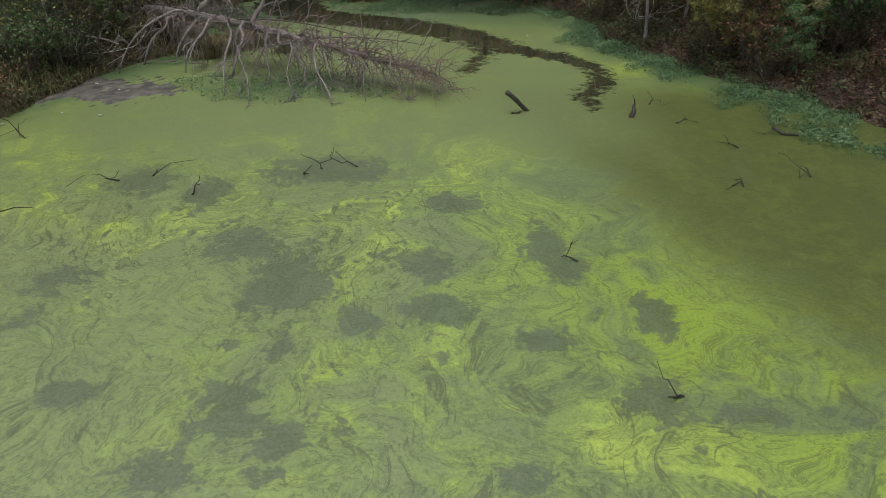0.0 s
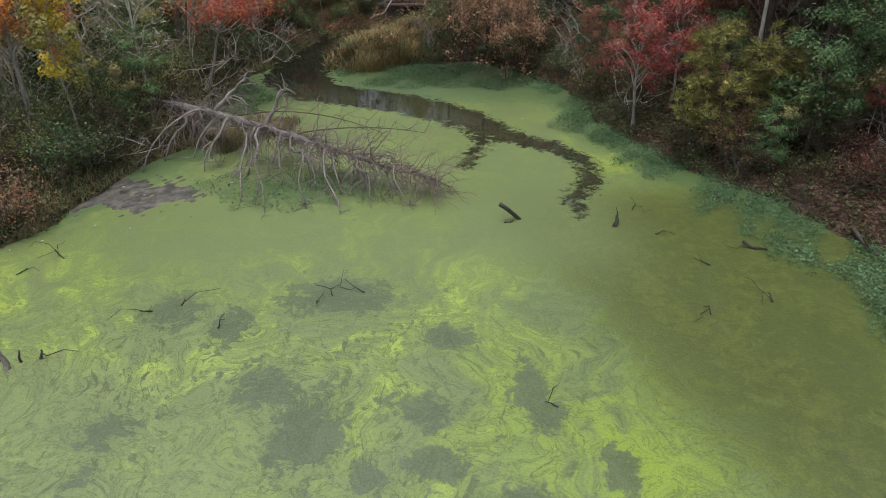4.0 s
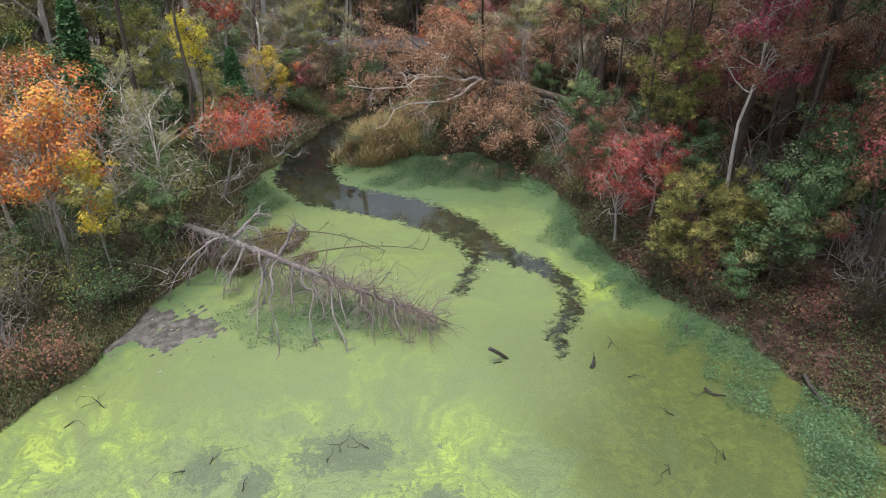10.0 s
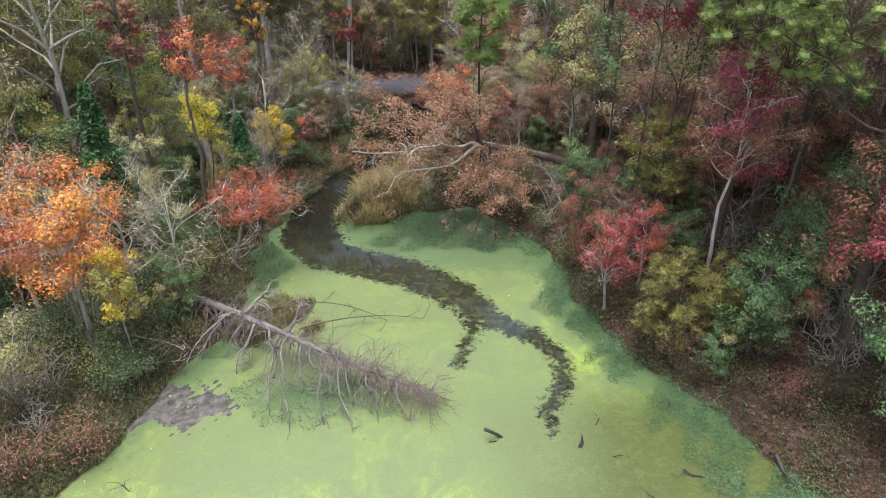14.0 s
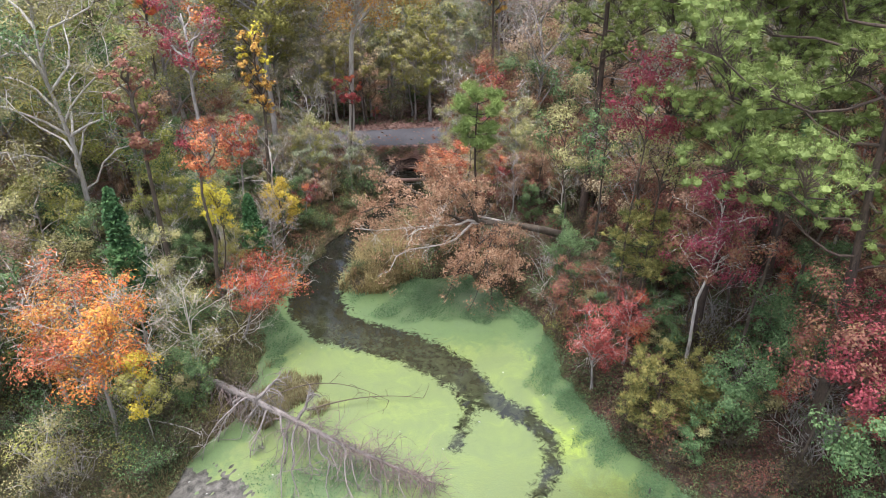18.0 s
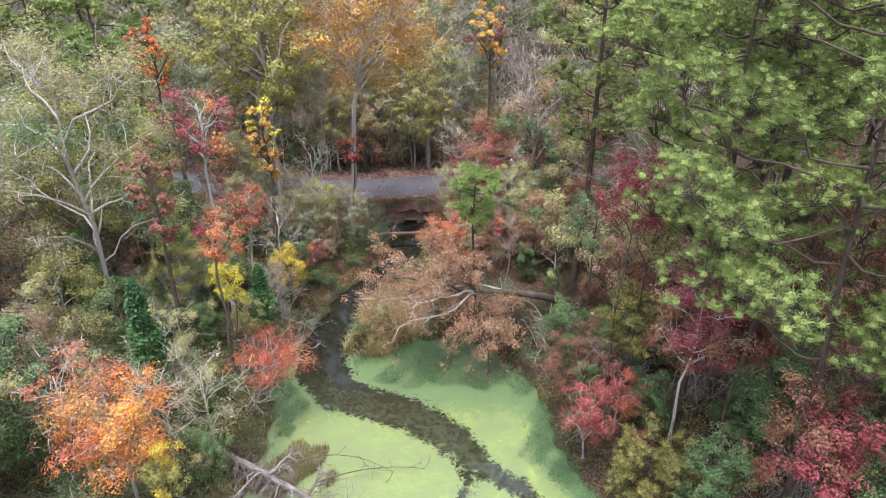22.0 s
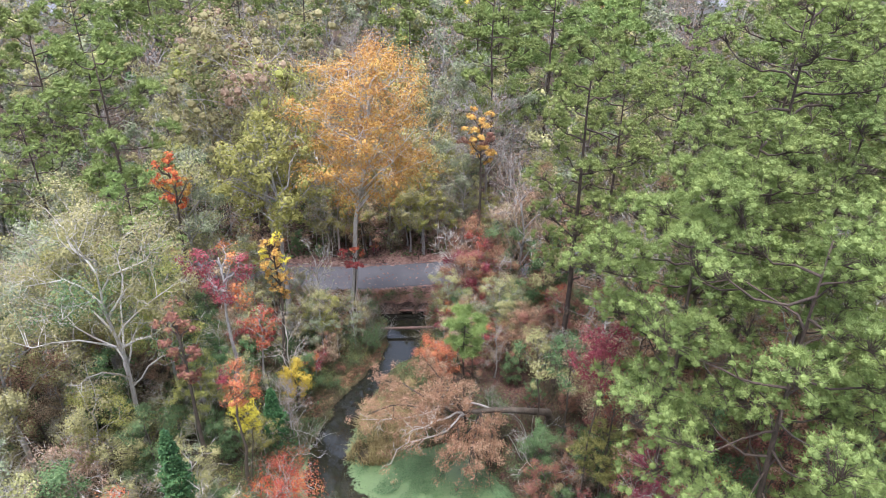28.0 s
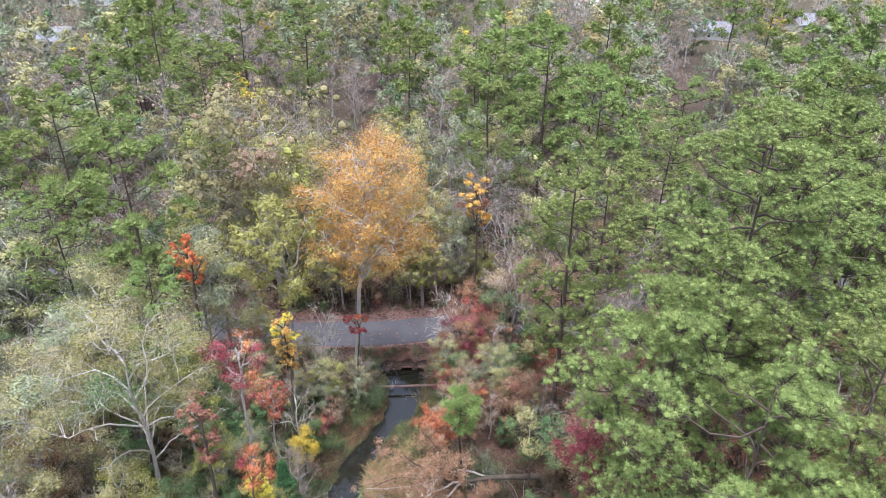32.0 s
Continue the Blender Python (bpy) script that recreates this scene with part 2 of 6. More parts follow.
    def blades(self, base, height, rng, width=0.03, lean=0.45):
        base = np.asarray(base, float)
        k = len(base)
        h = (height * rng.uniform(0.5, 1.3, k))[:, None]
        an = rng.uniform(0, 2 * np.pi, k)
        out = np.stack([np.cos(an), np.sin(an), np.zeros(k)], 1) * rng.uniform(0.1, lean, k)[:, None]
        w = np.stack([-np.sin(an), np.cos(an), np.zeros(k)], 1) * width * 0.5
        z = np.array([0, 0, 1.0])
        mid = base + (out * 0.35 + z * 0.6) * h
        tip = base + (out * 1.1 + z * 0.95) * h
        v = np.stack([base - w, base + w, mid + w * 0.8, mid - w * 0.8, tip], 1).reshape(-1, 3)
        i = np.arange(k)[:, None] * 5
        self.add(v, np.concatenate([i + np.array([[0, 1, 2, 3]])], 0))
        self.f.extend((i + np.array([[3, 2, 4]]) + self.n - 5 * k).tolist())

    def box(self, lo, hi):
        (a, b, c), (d, e, f) = lo, hi
        v = [(a, b, c), (d, b, c), (d, e, c), (a, e, c), (a, b, f), (d, b, f), (d, e, f), (a, e, f)]
        self.add(v, [(0, 3, 2, 1), (4, 5, 6, 7), (0, 1, 5, 4), (1, 2, 6, 5), (2, 3, 7, 6), (3, 0, 4, 7)])

    def mesh(self, name, smooth=False):
        me = bpy.data.meshes.new(name)
        me.from_pydata(np.concatenate(self.v).tolist() if self.v else [], [], self.f)
        if smooth:
            me.polygons.foreach_set("use_smooth", np.ones(len(me.polygons), bool))
        me.update()
        return me


def part(name, b, mat, parent=None, label="", smooth=False):
    ob = new(name, b.mesh(name, smooth))
    ob.data.materials.append(mat)
    ob.parent = parent
    if label:
        tagged(ob, label)
    return ob


def curve_pts(a, b, rng, k=6, wob=0.06, sag=0.0):
    a, b = np.asarray(a, float), np.asarray(b, float)
    t = np.linspace(0, 1, k)[:, None]
    ln = np.linalg.norm(b - a)
    p = a + (b - a) * t
    for q, amp in ((1, 1.0), (2, 0.8), (3, 0.55), (5, 0.3)):
        p = p + rng.normal(size=3) * wob * ln * amp * np.sin(np.pi * q * t)
    p[:, 2] += sag * ln * (4 * t * (1 - t))[:, 0]
    return p


def at_path(p, t):
    x = t * (len(p) - 1)
    i = min(int(x), len(p) - 2)
    return p[i] + (p[i + 1] - p[i]) * (x - i)


def crooked(b, a, d, length, r, rng, depth=2, kink=0.3, droop=0.0, floor=-9.0, kids=(2, 5)):
    """A crooked bare branch that forks again and again."""
    k = int(min(9, max(4, length / 0.22)))
    u = np.asarray(d, float) / (np.linalg.norm(d) + 1e-9)
    pts, way = [np.asarray(a, float)], [u]
    for _ in range(k):
        u = u + rng.normal(size=3) * kink + np.array([0, 0, -droop])
        u /= np.linalg.norm(u) + 1e-9
        q = pts[-1] + u * length / k
        q[2] = max(q[2], floor)
        pts.append(q)
        way.append(u)
    b.tube(pts, np.linspace(r, r * 0.42, k + 1), 6 if r > 0.04 else 4 if r > 0.014 else 3)
    if depth:
        for _ in range(rng.integers(*kids)):
            i = int(rng.integers(max(1, k // 4), k + 1))
            crooked(b, pts[i], way[i] * 0.75 + rng.normal(size=3) * 0.6, length * rng.uniform(0.35, 0.7), max(r * 0.55, 0.006), rng, depth - 1, kink, droop, floor, kids)

# ---------------------------------------------------------------- the plan: shore, creek, road
SHORE = [(-34, -30), (-26, -6), (-20.5, 8), (-17.8, 17), (-16.3, 20.6), (-15.2, 22.6), (-14.8, 24.4), (-14.4, 27), (-13.8, 29), (-12.6, 30.6),
         (-12.2, 34), (-12.5, 38), (-13.2, 41), (-12.5, 44), (-11.5, 48.4), (-9.6, 55), (-7.4, 58.6), (-5.6, 61), (-5.5, 65), (-6.6, 69.6), (-6.2, 70.3),
         (-0.9, 70.3), (-0.6, 69.6), (-1.2, 65), (-1.7, 61.5), (-4.2, 58.6), (-5.9, 55), (-7.0, 50), (-7.4, 45.8), (-5.6, 45.3), (-3.4, 47.2),
         (2.3, 48.2), (5.2, 45.2), (8.1, 40.2), (8.6, 34.6), (10.9, 29.2), (13, 26.6), (15, 23), (16.4, 20), (19.5, 12), (25, 0), (32, -30)]
ROAD = [(-420, 190), (-110, 112), (-62, 89.5), (-38, 78.5), (-20, 75.2), (-8, 75.3), (2, 76.8), (20, 79.5), (60, 87), (130, 104), (420, 170)]
ROAD_Z, ROAD_HALF = 1.75, 3.3


def seg_dist(x, y, pts, closed=False):
    p = np.array(pts, float)
    q = np.roll(p, -1, axis=0) if closed else p[1:]
    p = p if closed else p[:-1]
    best = np.full(x.shape, 1e9)
    for (ax, ay), (bx, by) in zip(p, q):
        dx, dy = bx - ax, by - ay
        t = np.clip(((x - ax) * dx + (y - ay) * dy) / (dx * dx + dy * dy), 0, 1)
        best = np.minimum(best, np.hypot(x - ax - t * dx, y - ay - t * dy))
    return best


def inside(x, y, pts):
    c = np.zeros(x.shape, bool)
    p = np.array(pts, float)
    for (ax, ay), (bx, by) in zip(p, np.roll(p, -1, axis=0)):
        c ^= ((ay > y) != (by > y)) & (x < (bx - ax) * (y - ay) / (by - ay + 1e-12) + ax)
    return c


def shore_dist(x, y):
    """Metres from the water's edge; negative over the water."""
    x, y = np.asarray(x, float), np.asarray(y, float)
    wob = 0.35 * np.sin(x * 1.3 + 0.7 * y) * np.sin(y * 1.1 - 0.5 * x) + 0.18 * np.sin(x * 3.1 - y * 2.3)
    d = seg_dist(x, y, SHORE, True)
    return np.where(inside(x, y, SHORE), -d, d) + wob * 0.7


def smooth(x, a, b):
    t = np.clip((x - a) / (b - a), 0, 1)
    return t * t * (3 - 2 * t)


def wave(x, y, s, k):
    return np.sin(x * s + k) * np.sin(y * s * 0.9 - 2 * k) + 0.5 * np.sin(x * s * 2.1 - y * s * 1.3 + k)


def height(x, y):
    x, y = np.asarray(x, float), np.asarray(y, float)
    d = shore_dist(x, y)
    land = 0.05 + 0.9 * (1 - np.exp(-np.maximum(d, 0) / 2.2)) + 0.35 * (1 - np.exp(-np.maximum(d, 0) / 9)) * (1 + wave(x, y, 0.11, 1.0)) + 0.07 * wave(x, y, 0.9, 2.0) * smooth(d, 0, 2)
    rd = seg_dist(x, y, ROAD)
    land = land + (ROAD_Z - 0.06 - land) * (1 - smooth(rd, ROAD_HALF + 0.8, ROAD_HALF + 5))
    return np.where(d < 0, np.maximum(d * 0.5, -1.2) + 0.05, land)


def ground_z(x, y):
    return float(height(np.array([x]), np.array([y]))[0])


def attribute(me, name, values):
    a = me.attributes.new(name, "FLOAT", "POINT")
    a.data.foreach_set("value", np.asarray(values, np.float32))


def grid(xs, ys, zf):
    X, Y = np.meshgrid(xs, ys)
    x, y = X.ravel(), Y.ravel()
    nx, ny = len(xs), len(ys)
    i = (np.arange(ny - 1)[:, None] * nx + np.arange(nx - 1)[None]).ravel()
    b = Build()
    b.add(np.stack([x, y, zf(x, y)], 1), np.stack([i, i + 1, i + nx + 1, i + nx], 1))
    return b, x, y


# ---------------------------------------------------------------- ground
def ground_material():
    m, n, l, bsdf = material("leaf_littered_soil")
    co = n.new("ShaderNodeTexCoord")
    vo = n.new("ShaderNodeTexVoronoi")
    vo.inputs["Scale"].default_value = 6.0
    l.new(co.outputs["Object"], vo.inputs["Vector"])
    sep = n.new("ShaderNodeSeparateColor")
    l.new(vo.outputs["Color"], sep.inputs["Color"])
    r = ramp(n, [(0.0, (0.028, 0.02, 0.015)), (0.4, (0.06, 0.037, 0.028)), (0.7, (0.095, 0.058, 0.043)), (1.0, (0.15, 0.105, 0.075))])
    l.new(sep.outputs[0], r.inputs["Fac"])
    big = noise_tex(n, l, 0.18, 4, 0.5, co.outputs["Object"])
    soil = mix(n, l, span(n, l, big.outputs["Fac"], 0.45, 0.65), r.outputs["Color"], (0.05, 0.037, 0.025))
    gr = n.new("ShaderNodeAttribute")
    gr.attribute_name = "grassy"
    fine = noise_tex(n, l, 2.2, 5, 0.4, co.outputs["Object"])
    gcol = ramp(n, [(0.3, (0.035, 0.035, 0.015)), (0.55, (0.075, 0.07, 0.027)), (0.8, (0.12, 0.10, 0.048))])
    l.new(fine.outputs["Fac"], gcol.inputs["Fac"])
    col = mix(n, l, calc(n, l, "MULTIPLY", gr.outputs["Fac"], span(n, l, fine.outputs["Fac"], 0.3, 0.55)), soil, gcol.outputs["Color"])
    l.new(col, bsdf.inputs["Base Color"])
    bsdf.inputs["Roughness"].default_value = 0.95
    bp = n.new("ShaderNodeBump")
    bp.inputs["Strength"].default_value, bp.inputs["Distance"].default_value = 0.7, 0.08
    l.new(sep.outputs[1], bp.inputs["Height"])
    l.new(bp.outputs["Normal"], bsdf.inputs["Normal"])
    return m


def lines(lo, hi, near_lo, near_hi, step, grow=1.18):
    a = list(np.arange(near_lo, near_hi + 1e-6, step))
    s, v = step, near_hi
    while v < hi:
        s *= grow
        v += s
        a.append(v)
    s, v = step, near_lo
    while v > lo:
        s *= grow
        v -= s
        a.insert(0, v)
    return np.array(a)


MEADOW = [(48, 122), (60, 124), (66, 150), (50, 156)]
b, gx, gy = grid(lines(-2500, 2500, -34, 34, 0.55), lines(-700, 3500, 2, 92, 0.55), height)
ground = part("ground", b, ground_material(), None, smooth=True)
tagged(ground, "brown leaf-littered woodland soil with grassy patches", "ground", kind="structure")
far_open = smooth(np.hypot(gx - 56, gy - 138), 26, 10) + smooth(gy, 215, 250) * 0.8
left_bank = smooth(gx, -8, -14) * (1 - smooth(gy, 36, 46)) + 0.6 * smooth(wave(gx, gy, 0.2, 4.0), 0.5, 1.1)
attribute(ground.data, "grassy", np.clip(left_bank + far_open, 0, 1))

# ---------------------------------------------------------------- pond
CHANNEL = [(-3.6, 90), (-3.5, 66), (-4.6, 60), (-8.2, 54.5), (-9.9, 47.5), (-9.6, 43.5), (-7.6, 40.6), (-4.6, 39.4), (-1.8, 38.2), (0.9, 36.0), (3.4, 32.9), (5.6, 31.4), (6.7, 29.6), (6.6, 27.4), (5.5, 25.4), (5.6, 23.9)]
CHANNEL_HALF = [2.2, 2.2, 1.7, 1.9, 2.2, 2.4, 2.2, 2.0, 2.0, 1.8, 1.25, 1.0, 0.85, 0.85, 0.75, 0.4]
SIDE_ARM = [(0.6, 36.0), (2.1, 32.4), (1.6, 30.4), (1.1, 29.0)]
# dark holes in the film: x, y, reach along x, reach along y
HOLES = [(-8.2, 17.1, 1.16, 1.28), (-3.1, 18.1, 1.8, 1.22), (-6.3, 16.6, 0.68, 0.94), (-4.5, 13.7, 0.79, 0.7), (-3.3, 12.0, 0.71, 1.31), (-8.2, 12.1, 0.83, 0.69), (-8.1, 10.5, 0.32, 0.41), (-3.3, 8.1, 0.54, 0.81), (-4.1, 6.8, 0.61, 0.48), (-2.5, 7.4, 0.43, 0.54), (-0.2, 12.8, 0.69, 0.55), (-0.1, 11.1, 0.68, 0.44), (2.5, 13.7, 0.4, 1.14), (2.8, 12.7, 0.5, 0.54), (4.2, 10.9, 0.42, 0.68), (2.0, 10.1, 0.47, 0.39), (3.7, 8.6, 0.57, 0.55), (5.1, 8.2, 1.21, 0.38), (6.6, 8.1, 0.82, 0.37), (-1.5, 10.6, 0.44, 0.42), (-2.9, 9.7, 0.36, 0.37), (1.3, 6.8, 0.49, 0.37), (0.3, 15.9, 0.67, 0.49), (-6.2, 8.5, 0.65, 0.42)]


def channel_cover(x, y):
    """1 in the open channel, falling to 0 beyond its edge."""
    p, h = np.array(CHANNEL, float), np.array(CHANNEL_HALF, float)
    best = seg_dist(x, y, SIDE_ARM) - 0.7
    for k in range(len(p) - 1):
        (ax, ay), (bx, by) = p[k], p[k + 1]
        dx, dy = bx - ax, by - ay
        t = np.clip(((x - ax) * dx + (y - ay) * dy) / (dx * dx + dy * dy), 0, 1)
        best = np.minimum(best, np.hypot(x - ax - t * dx, y - ay - t * dy) - (h[k] + (h[k + 1] - h[k]) * t))
    return best


def water_material():
    m, n, l, bsdf = material("duckweed_covered_water")
    co = n.new("ShaderNodeTexCoord")

    def attr(name):
        a = n.new("ShaderNodeAttribute")
        a.attribute_name = name
        return a.outputs["Fac"]

    swirl = noise_tex(n, l, 0.16, 3, 0.0, co.outputs["Object"])
    warp = mix(n, l, 1.0, co.outputs["Object"], swirl.outputs["Color"], "ADD")
    sc = n.new("ShaderNodeVectorMath")
    sc.operation = "MULTIPLY_ADD"
    sub = n.new("ShaderNodeVectorMath")
    sub.operation = "SUBTRACT"
    l.new(swirl.outputs["Color"], sub.inputs[0])
    sub.inputs[1].default_value = (0.5, 0.5, 0.5)
    l.new(sub.outputs[0], sc.inputs[0])
    sc.inputs[1].default_value = (6.5, 7.5, 0.0)
    l.new(co.outputs["Object"], sc.inputs[2])
    streak = noise_tex(n, l, 0.42, 8, 1.0, sc.outputs[0], 0.66)
    thin = noise_tex(n, l, 1.5, 7, 1.4, sc.outputs[0], 0.66)
    fine = noise_tex(n, l, 14.0, 4, 0.2, co.outputs["Object"], 0.7)
    curl = noise_tex(n, l, 0.8, 4, 1.8, co.outputs["Object"], 0.6)
    mid = noise_tex(n, l, 2.6, 8, 0.8, co.outputs["Object"], 0.65)
    # film colour: dull sage, lime and yellow green drifts
    base = ramp(n, [(0.38, (0.125, 0.16, 0.085)), (0.47, (0.165, 0.21, 0.093)), (0.55, (0.205, 0.262, 0.090)), (0.62, (0.325, 0.40, 0.10))])
    l.new(calc(n, l, "ADD", calc(n, l, "MULTIPLY", streak.outputs["Fac"], 0.75), calc(n, l, "MULTIPLY", thin.outputs["Fac"], 0.27)), base.inputs["Fac"])
    sage = span(n, l, calc(n, l, "ADD", attr("sage"), calc(n, l, "MULTIPLY", calc(n, l, "SUBTRACT", streak.outputs["Fac"], 0.5), -3.0)), 0.2, 0.9)
    drifts = mix(n, l, calc(n, l, "MULTIPLY", sage, 0.7), base.outputs["Color"], mix(n, l, thin.outputs["Fac"], (0.145, 0.175, 0.095), (0.225, 0.262, 0.135)))
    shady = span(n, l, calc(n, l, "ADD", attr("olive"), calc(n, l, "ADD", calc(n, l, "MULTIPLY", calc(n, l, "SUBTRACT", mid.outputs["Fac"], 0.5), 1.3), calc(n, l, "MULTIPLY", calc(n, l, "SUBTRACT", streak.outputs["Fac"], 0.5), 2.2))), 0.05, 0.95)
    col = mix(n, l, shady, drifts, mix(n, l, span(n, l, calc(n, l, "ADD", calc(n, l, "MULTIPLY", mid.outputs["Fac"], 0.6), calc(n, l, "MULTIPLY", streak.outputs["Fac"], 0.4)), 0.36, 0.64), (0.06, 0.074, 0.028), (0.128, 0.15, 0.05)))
    col = mix(n, l, calc(n, l, "MULTIPLY", attr("pale"), 0.7), col, mix(n, l, mid.outputs["Fac"], (0.133, 0.166, 0.08), (0.185, 0.222, 0.11)))
    col = mix(n, l, calc(n, l, "MULTIPLY", span(n, l, calc(n, l, "ADD", attr("green"), calc(n, l, "ADD", calc(n, l, "MULTIPLY", calc(n, l, "SUBTRACT", curl.outputs["Fac"], 0.5), 1.6), calc(n, l, "MULTIPLY", calc(n, l, "SUBTRACT", mid.outputs["Fac"], 0.5), 1.6))), 0.15, 0.85), 0.85), col, mix(n, l, mid.outputs["Fac"], (0.055, 0.095, 0.05), (0.135, 0.195, 0.10)))
    col = mix(n, l, calc(n, l, "MULTIPLY", attr("lime"), span(n, l, streak.outputs["Fac"], 0.38, 0.56)), col, mix(n, l, mid.outputs["Fac"], (0.190, 0.260, 0.045), (0.255, 0.325, 0.065)))
    # holes in the film where the brown-grey water looks through
    hole = calc(n, l, "ADD", attr("hole"), calc(n, l, "MULTIPLY", calc(n, l, "SUBTRACT", calc(n, l, "ADD", calc(n, l, "MULTIPLY", thin.outputs["Fac"], 0.45), calc(n, l, "MULTIPLY", streak.outputs["Fac"], 0.55)), 0.5), 4.2))
    hole = calc(n, l, "ADD", hole, calc(n, l, "MULTIPLY", calc(n, l, "SUBTRACT", mid.outputs["Fac"], 0.5), 2.2))
    hole = span(n, l, hole, 0.58, 0.84)
    col = mix(n, l, calc(n, l, "MULTIPLY", hole, 0.86), col, mix(n, l, thin.outputs["Fac"], (0.066, 0.083, 0.06), (0.125, 0.148, 0.105)))
    # dark wavering threads between the drifts
    thread = calc(n, l, "ABSOLUTE", calc(n, l, "SUBTRACT", thin.outputs["Fac"], 0.47))
    thread = calc(n, l, "MULTIPLY", calc(n, l, "SUBTRACT", 1.0, span(n, l, thread, 0.004, 0.03)), calc(n, l, "MULTIPLY", attr("threads"), 0.6))
    col = mix(n, l, thread, col, (0.074, 0.096, 0.037))
    mp = n.new("ShaderNodeMapping")
    mp.inputs["Scale"].default_value = (0.85, 0.2, 1.0)
    l.new(sc.outputs[0], mp.inputs["Vector"])
    drift = noise_tex(n, l, 1.0, 5, 0.5, mp.outputs["Vector"], 0.55)
    line = calc(n, l, "SUBTRACT", 1.0, span(n, l, calc(n, l, "ABSOLUTE", calc(n, l, "SUBTRACT", drift.outputs["Fac"], 0.5)), 0.003, 0.016))
    line = calc(n, l, "MULTIPLY", calc(n, l, "MULTIPLY", line, span(n, l, curl.outputs["Fac"], 0.42, 0.56)), calc(n, l, "MULTIPLY", attr("threads"), 0.8))
    col = mix(n, l, line, col, (0.085, 0.10, 0.055))
    col = mix(n, l, 0.6, col, mix(n, l, span(n, l, fine.outputs["Fac"], 0.36, 0.64), (0.089, 0.118, 0.037), (0.311, 0.348, 0.148)), "SOFT_LIGHT")
    cover = calc(n, l, "ADD", attr("cover"), calc(n, l, "MULTIPLY", calc(n, l, "SUBTRACT", calc(n, l, "ADD", calc(n, l, "MULTIPLY", mid.outputs["Fac"], 0.6), calc(n, l, "MULTIPLY", curl.outputs["Fac"], 0.5)), 0.55), 2.3))
    cover = span(n, l, cover, 0.24, 0.64)
    hs = n.new("ShaderNodeHueSaturation")
    hs.inputs["Value"].default_value = 1.5
    l.new(col, hs.inputs["Color"])
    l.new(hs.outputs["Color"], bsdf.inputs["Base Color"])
    bsdf.inputs["Roughness"].default_value = 0.36
    bsdf.inputs["Specular IOR Level"].default_value = 1.0
    bp = n.new("ShaderNodeBump")
    bp.inputs["Strength"].default_value, bp.inputs["Distance"].default_value = 0.35, 0.03
    l.new(fine.outputs["Fac"], bp.inputs["Height"])
    l.new(bp.outputs["Normal"], bsdf.inputs["Normal"])
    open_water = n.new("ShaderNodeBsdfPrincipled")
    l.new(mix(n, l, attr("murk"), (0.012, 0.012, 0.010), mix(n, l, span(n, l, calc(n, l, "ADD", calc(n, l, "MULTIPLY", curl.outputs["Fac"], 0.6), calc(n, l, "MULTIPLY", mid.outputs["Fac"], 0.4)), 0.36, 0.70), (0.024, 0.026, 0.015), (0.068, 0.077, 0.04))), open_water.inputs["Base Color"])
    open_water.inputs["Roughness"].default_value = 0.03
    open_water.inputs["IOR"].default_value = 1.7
    ripple = noise_tex(n, l, 3.0, 3, 0.3, co.outputs["Object"])
    wb = n.new("ShaderNodeBump")
    wb.inputs["Strength"].default_value, wb.inputs["Distance"].default_value = 0.06, 0.02
    l.new(ripple.outputs["Fac"], wb.inputs["Height"])
    l.new(wb.outputs["Normal"], open_water.inputs["Normal"])
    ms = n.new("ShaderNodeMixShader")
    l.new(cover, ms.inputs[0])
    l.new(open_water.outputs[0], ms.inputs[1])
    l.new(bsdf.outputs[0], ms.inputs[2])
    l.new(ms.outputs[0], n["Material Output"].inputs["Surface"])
    return m


b, wx, wy = grid(lines(-40, 40, -20, 20, 0.25, 1.3), lines(-40, 99, 4, 58, 0.25, 1.25), lambda x, y: np.zeros_like(x))
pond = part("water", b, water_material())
tagged(pond, "still pond under a bright yellow-green film of duckweed", "pond", kind="structure")
cc = channel_cover(wx, wy)
hole = np.zeros_like(wx)
for hx, hy, rx, ry in HOLES:
    hole = np.maximum(hole, 1.15 * np.exp(-0.8 * (((wx - hx) / rx) ** 2 + ((wy - hy) / ry) ** 2)))
attribute(pond.data, "cover", smooth(cc, -1.3, 0.8) * (1 - smooth(wy, 49, 53)) - 1.5 * smooth(wy, 50, 54))
hole = hole + 0.30 * np.exp(-(((wx + 2.0) / 6.5) ** 2 + ((wy - 12.5) / 6.0) ** 2) ** 2)
attribute(pond.data, "hole", hole)
attribute(pond.data, "lime", np.clip(1.2 * np.exp(-(((wx - 4.6 - 0.6 * (10.5 - wy)) / 2.2) ** 2) - ((wy - 10) / 5.0) ** 2) + 0.35 * np.exp(-(((wx + 2.5) / 3.0) ** 2 + ((wy - 9.5) / 3.5) ** 2)), 0, 1))
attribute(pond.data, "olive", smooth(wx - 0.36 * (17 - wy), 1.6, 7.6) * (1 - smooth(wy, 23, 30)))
attribute(pond.data, "sage", (1 - smooth(wx, -3.5, 3.0)) * (1 - 0.6 * smooth(wy, 12, 18)))
attribute(pond.data, "pale", smooth(wy, 17.5, 22) * (1 - smooth(wx, 5, 9)))
attribute(pond.data, "murk", 1 - 0.9 * smooth(wy + 0.2 * wx, 37, 43))
sd = shore_dist(wx, wy)
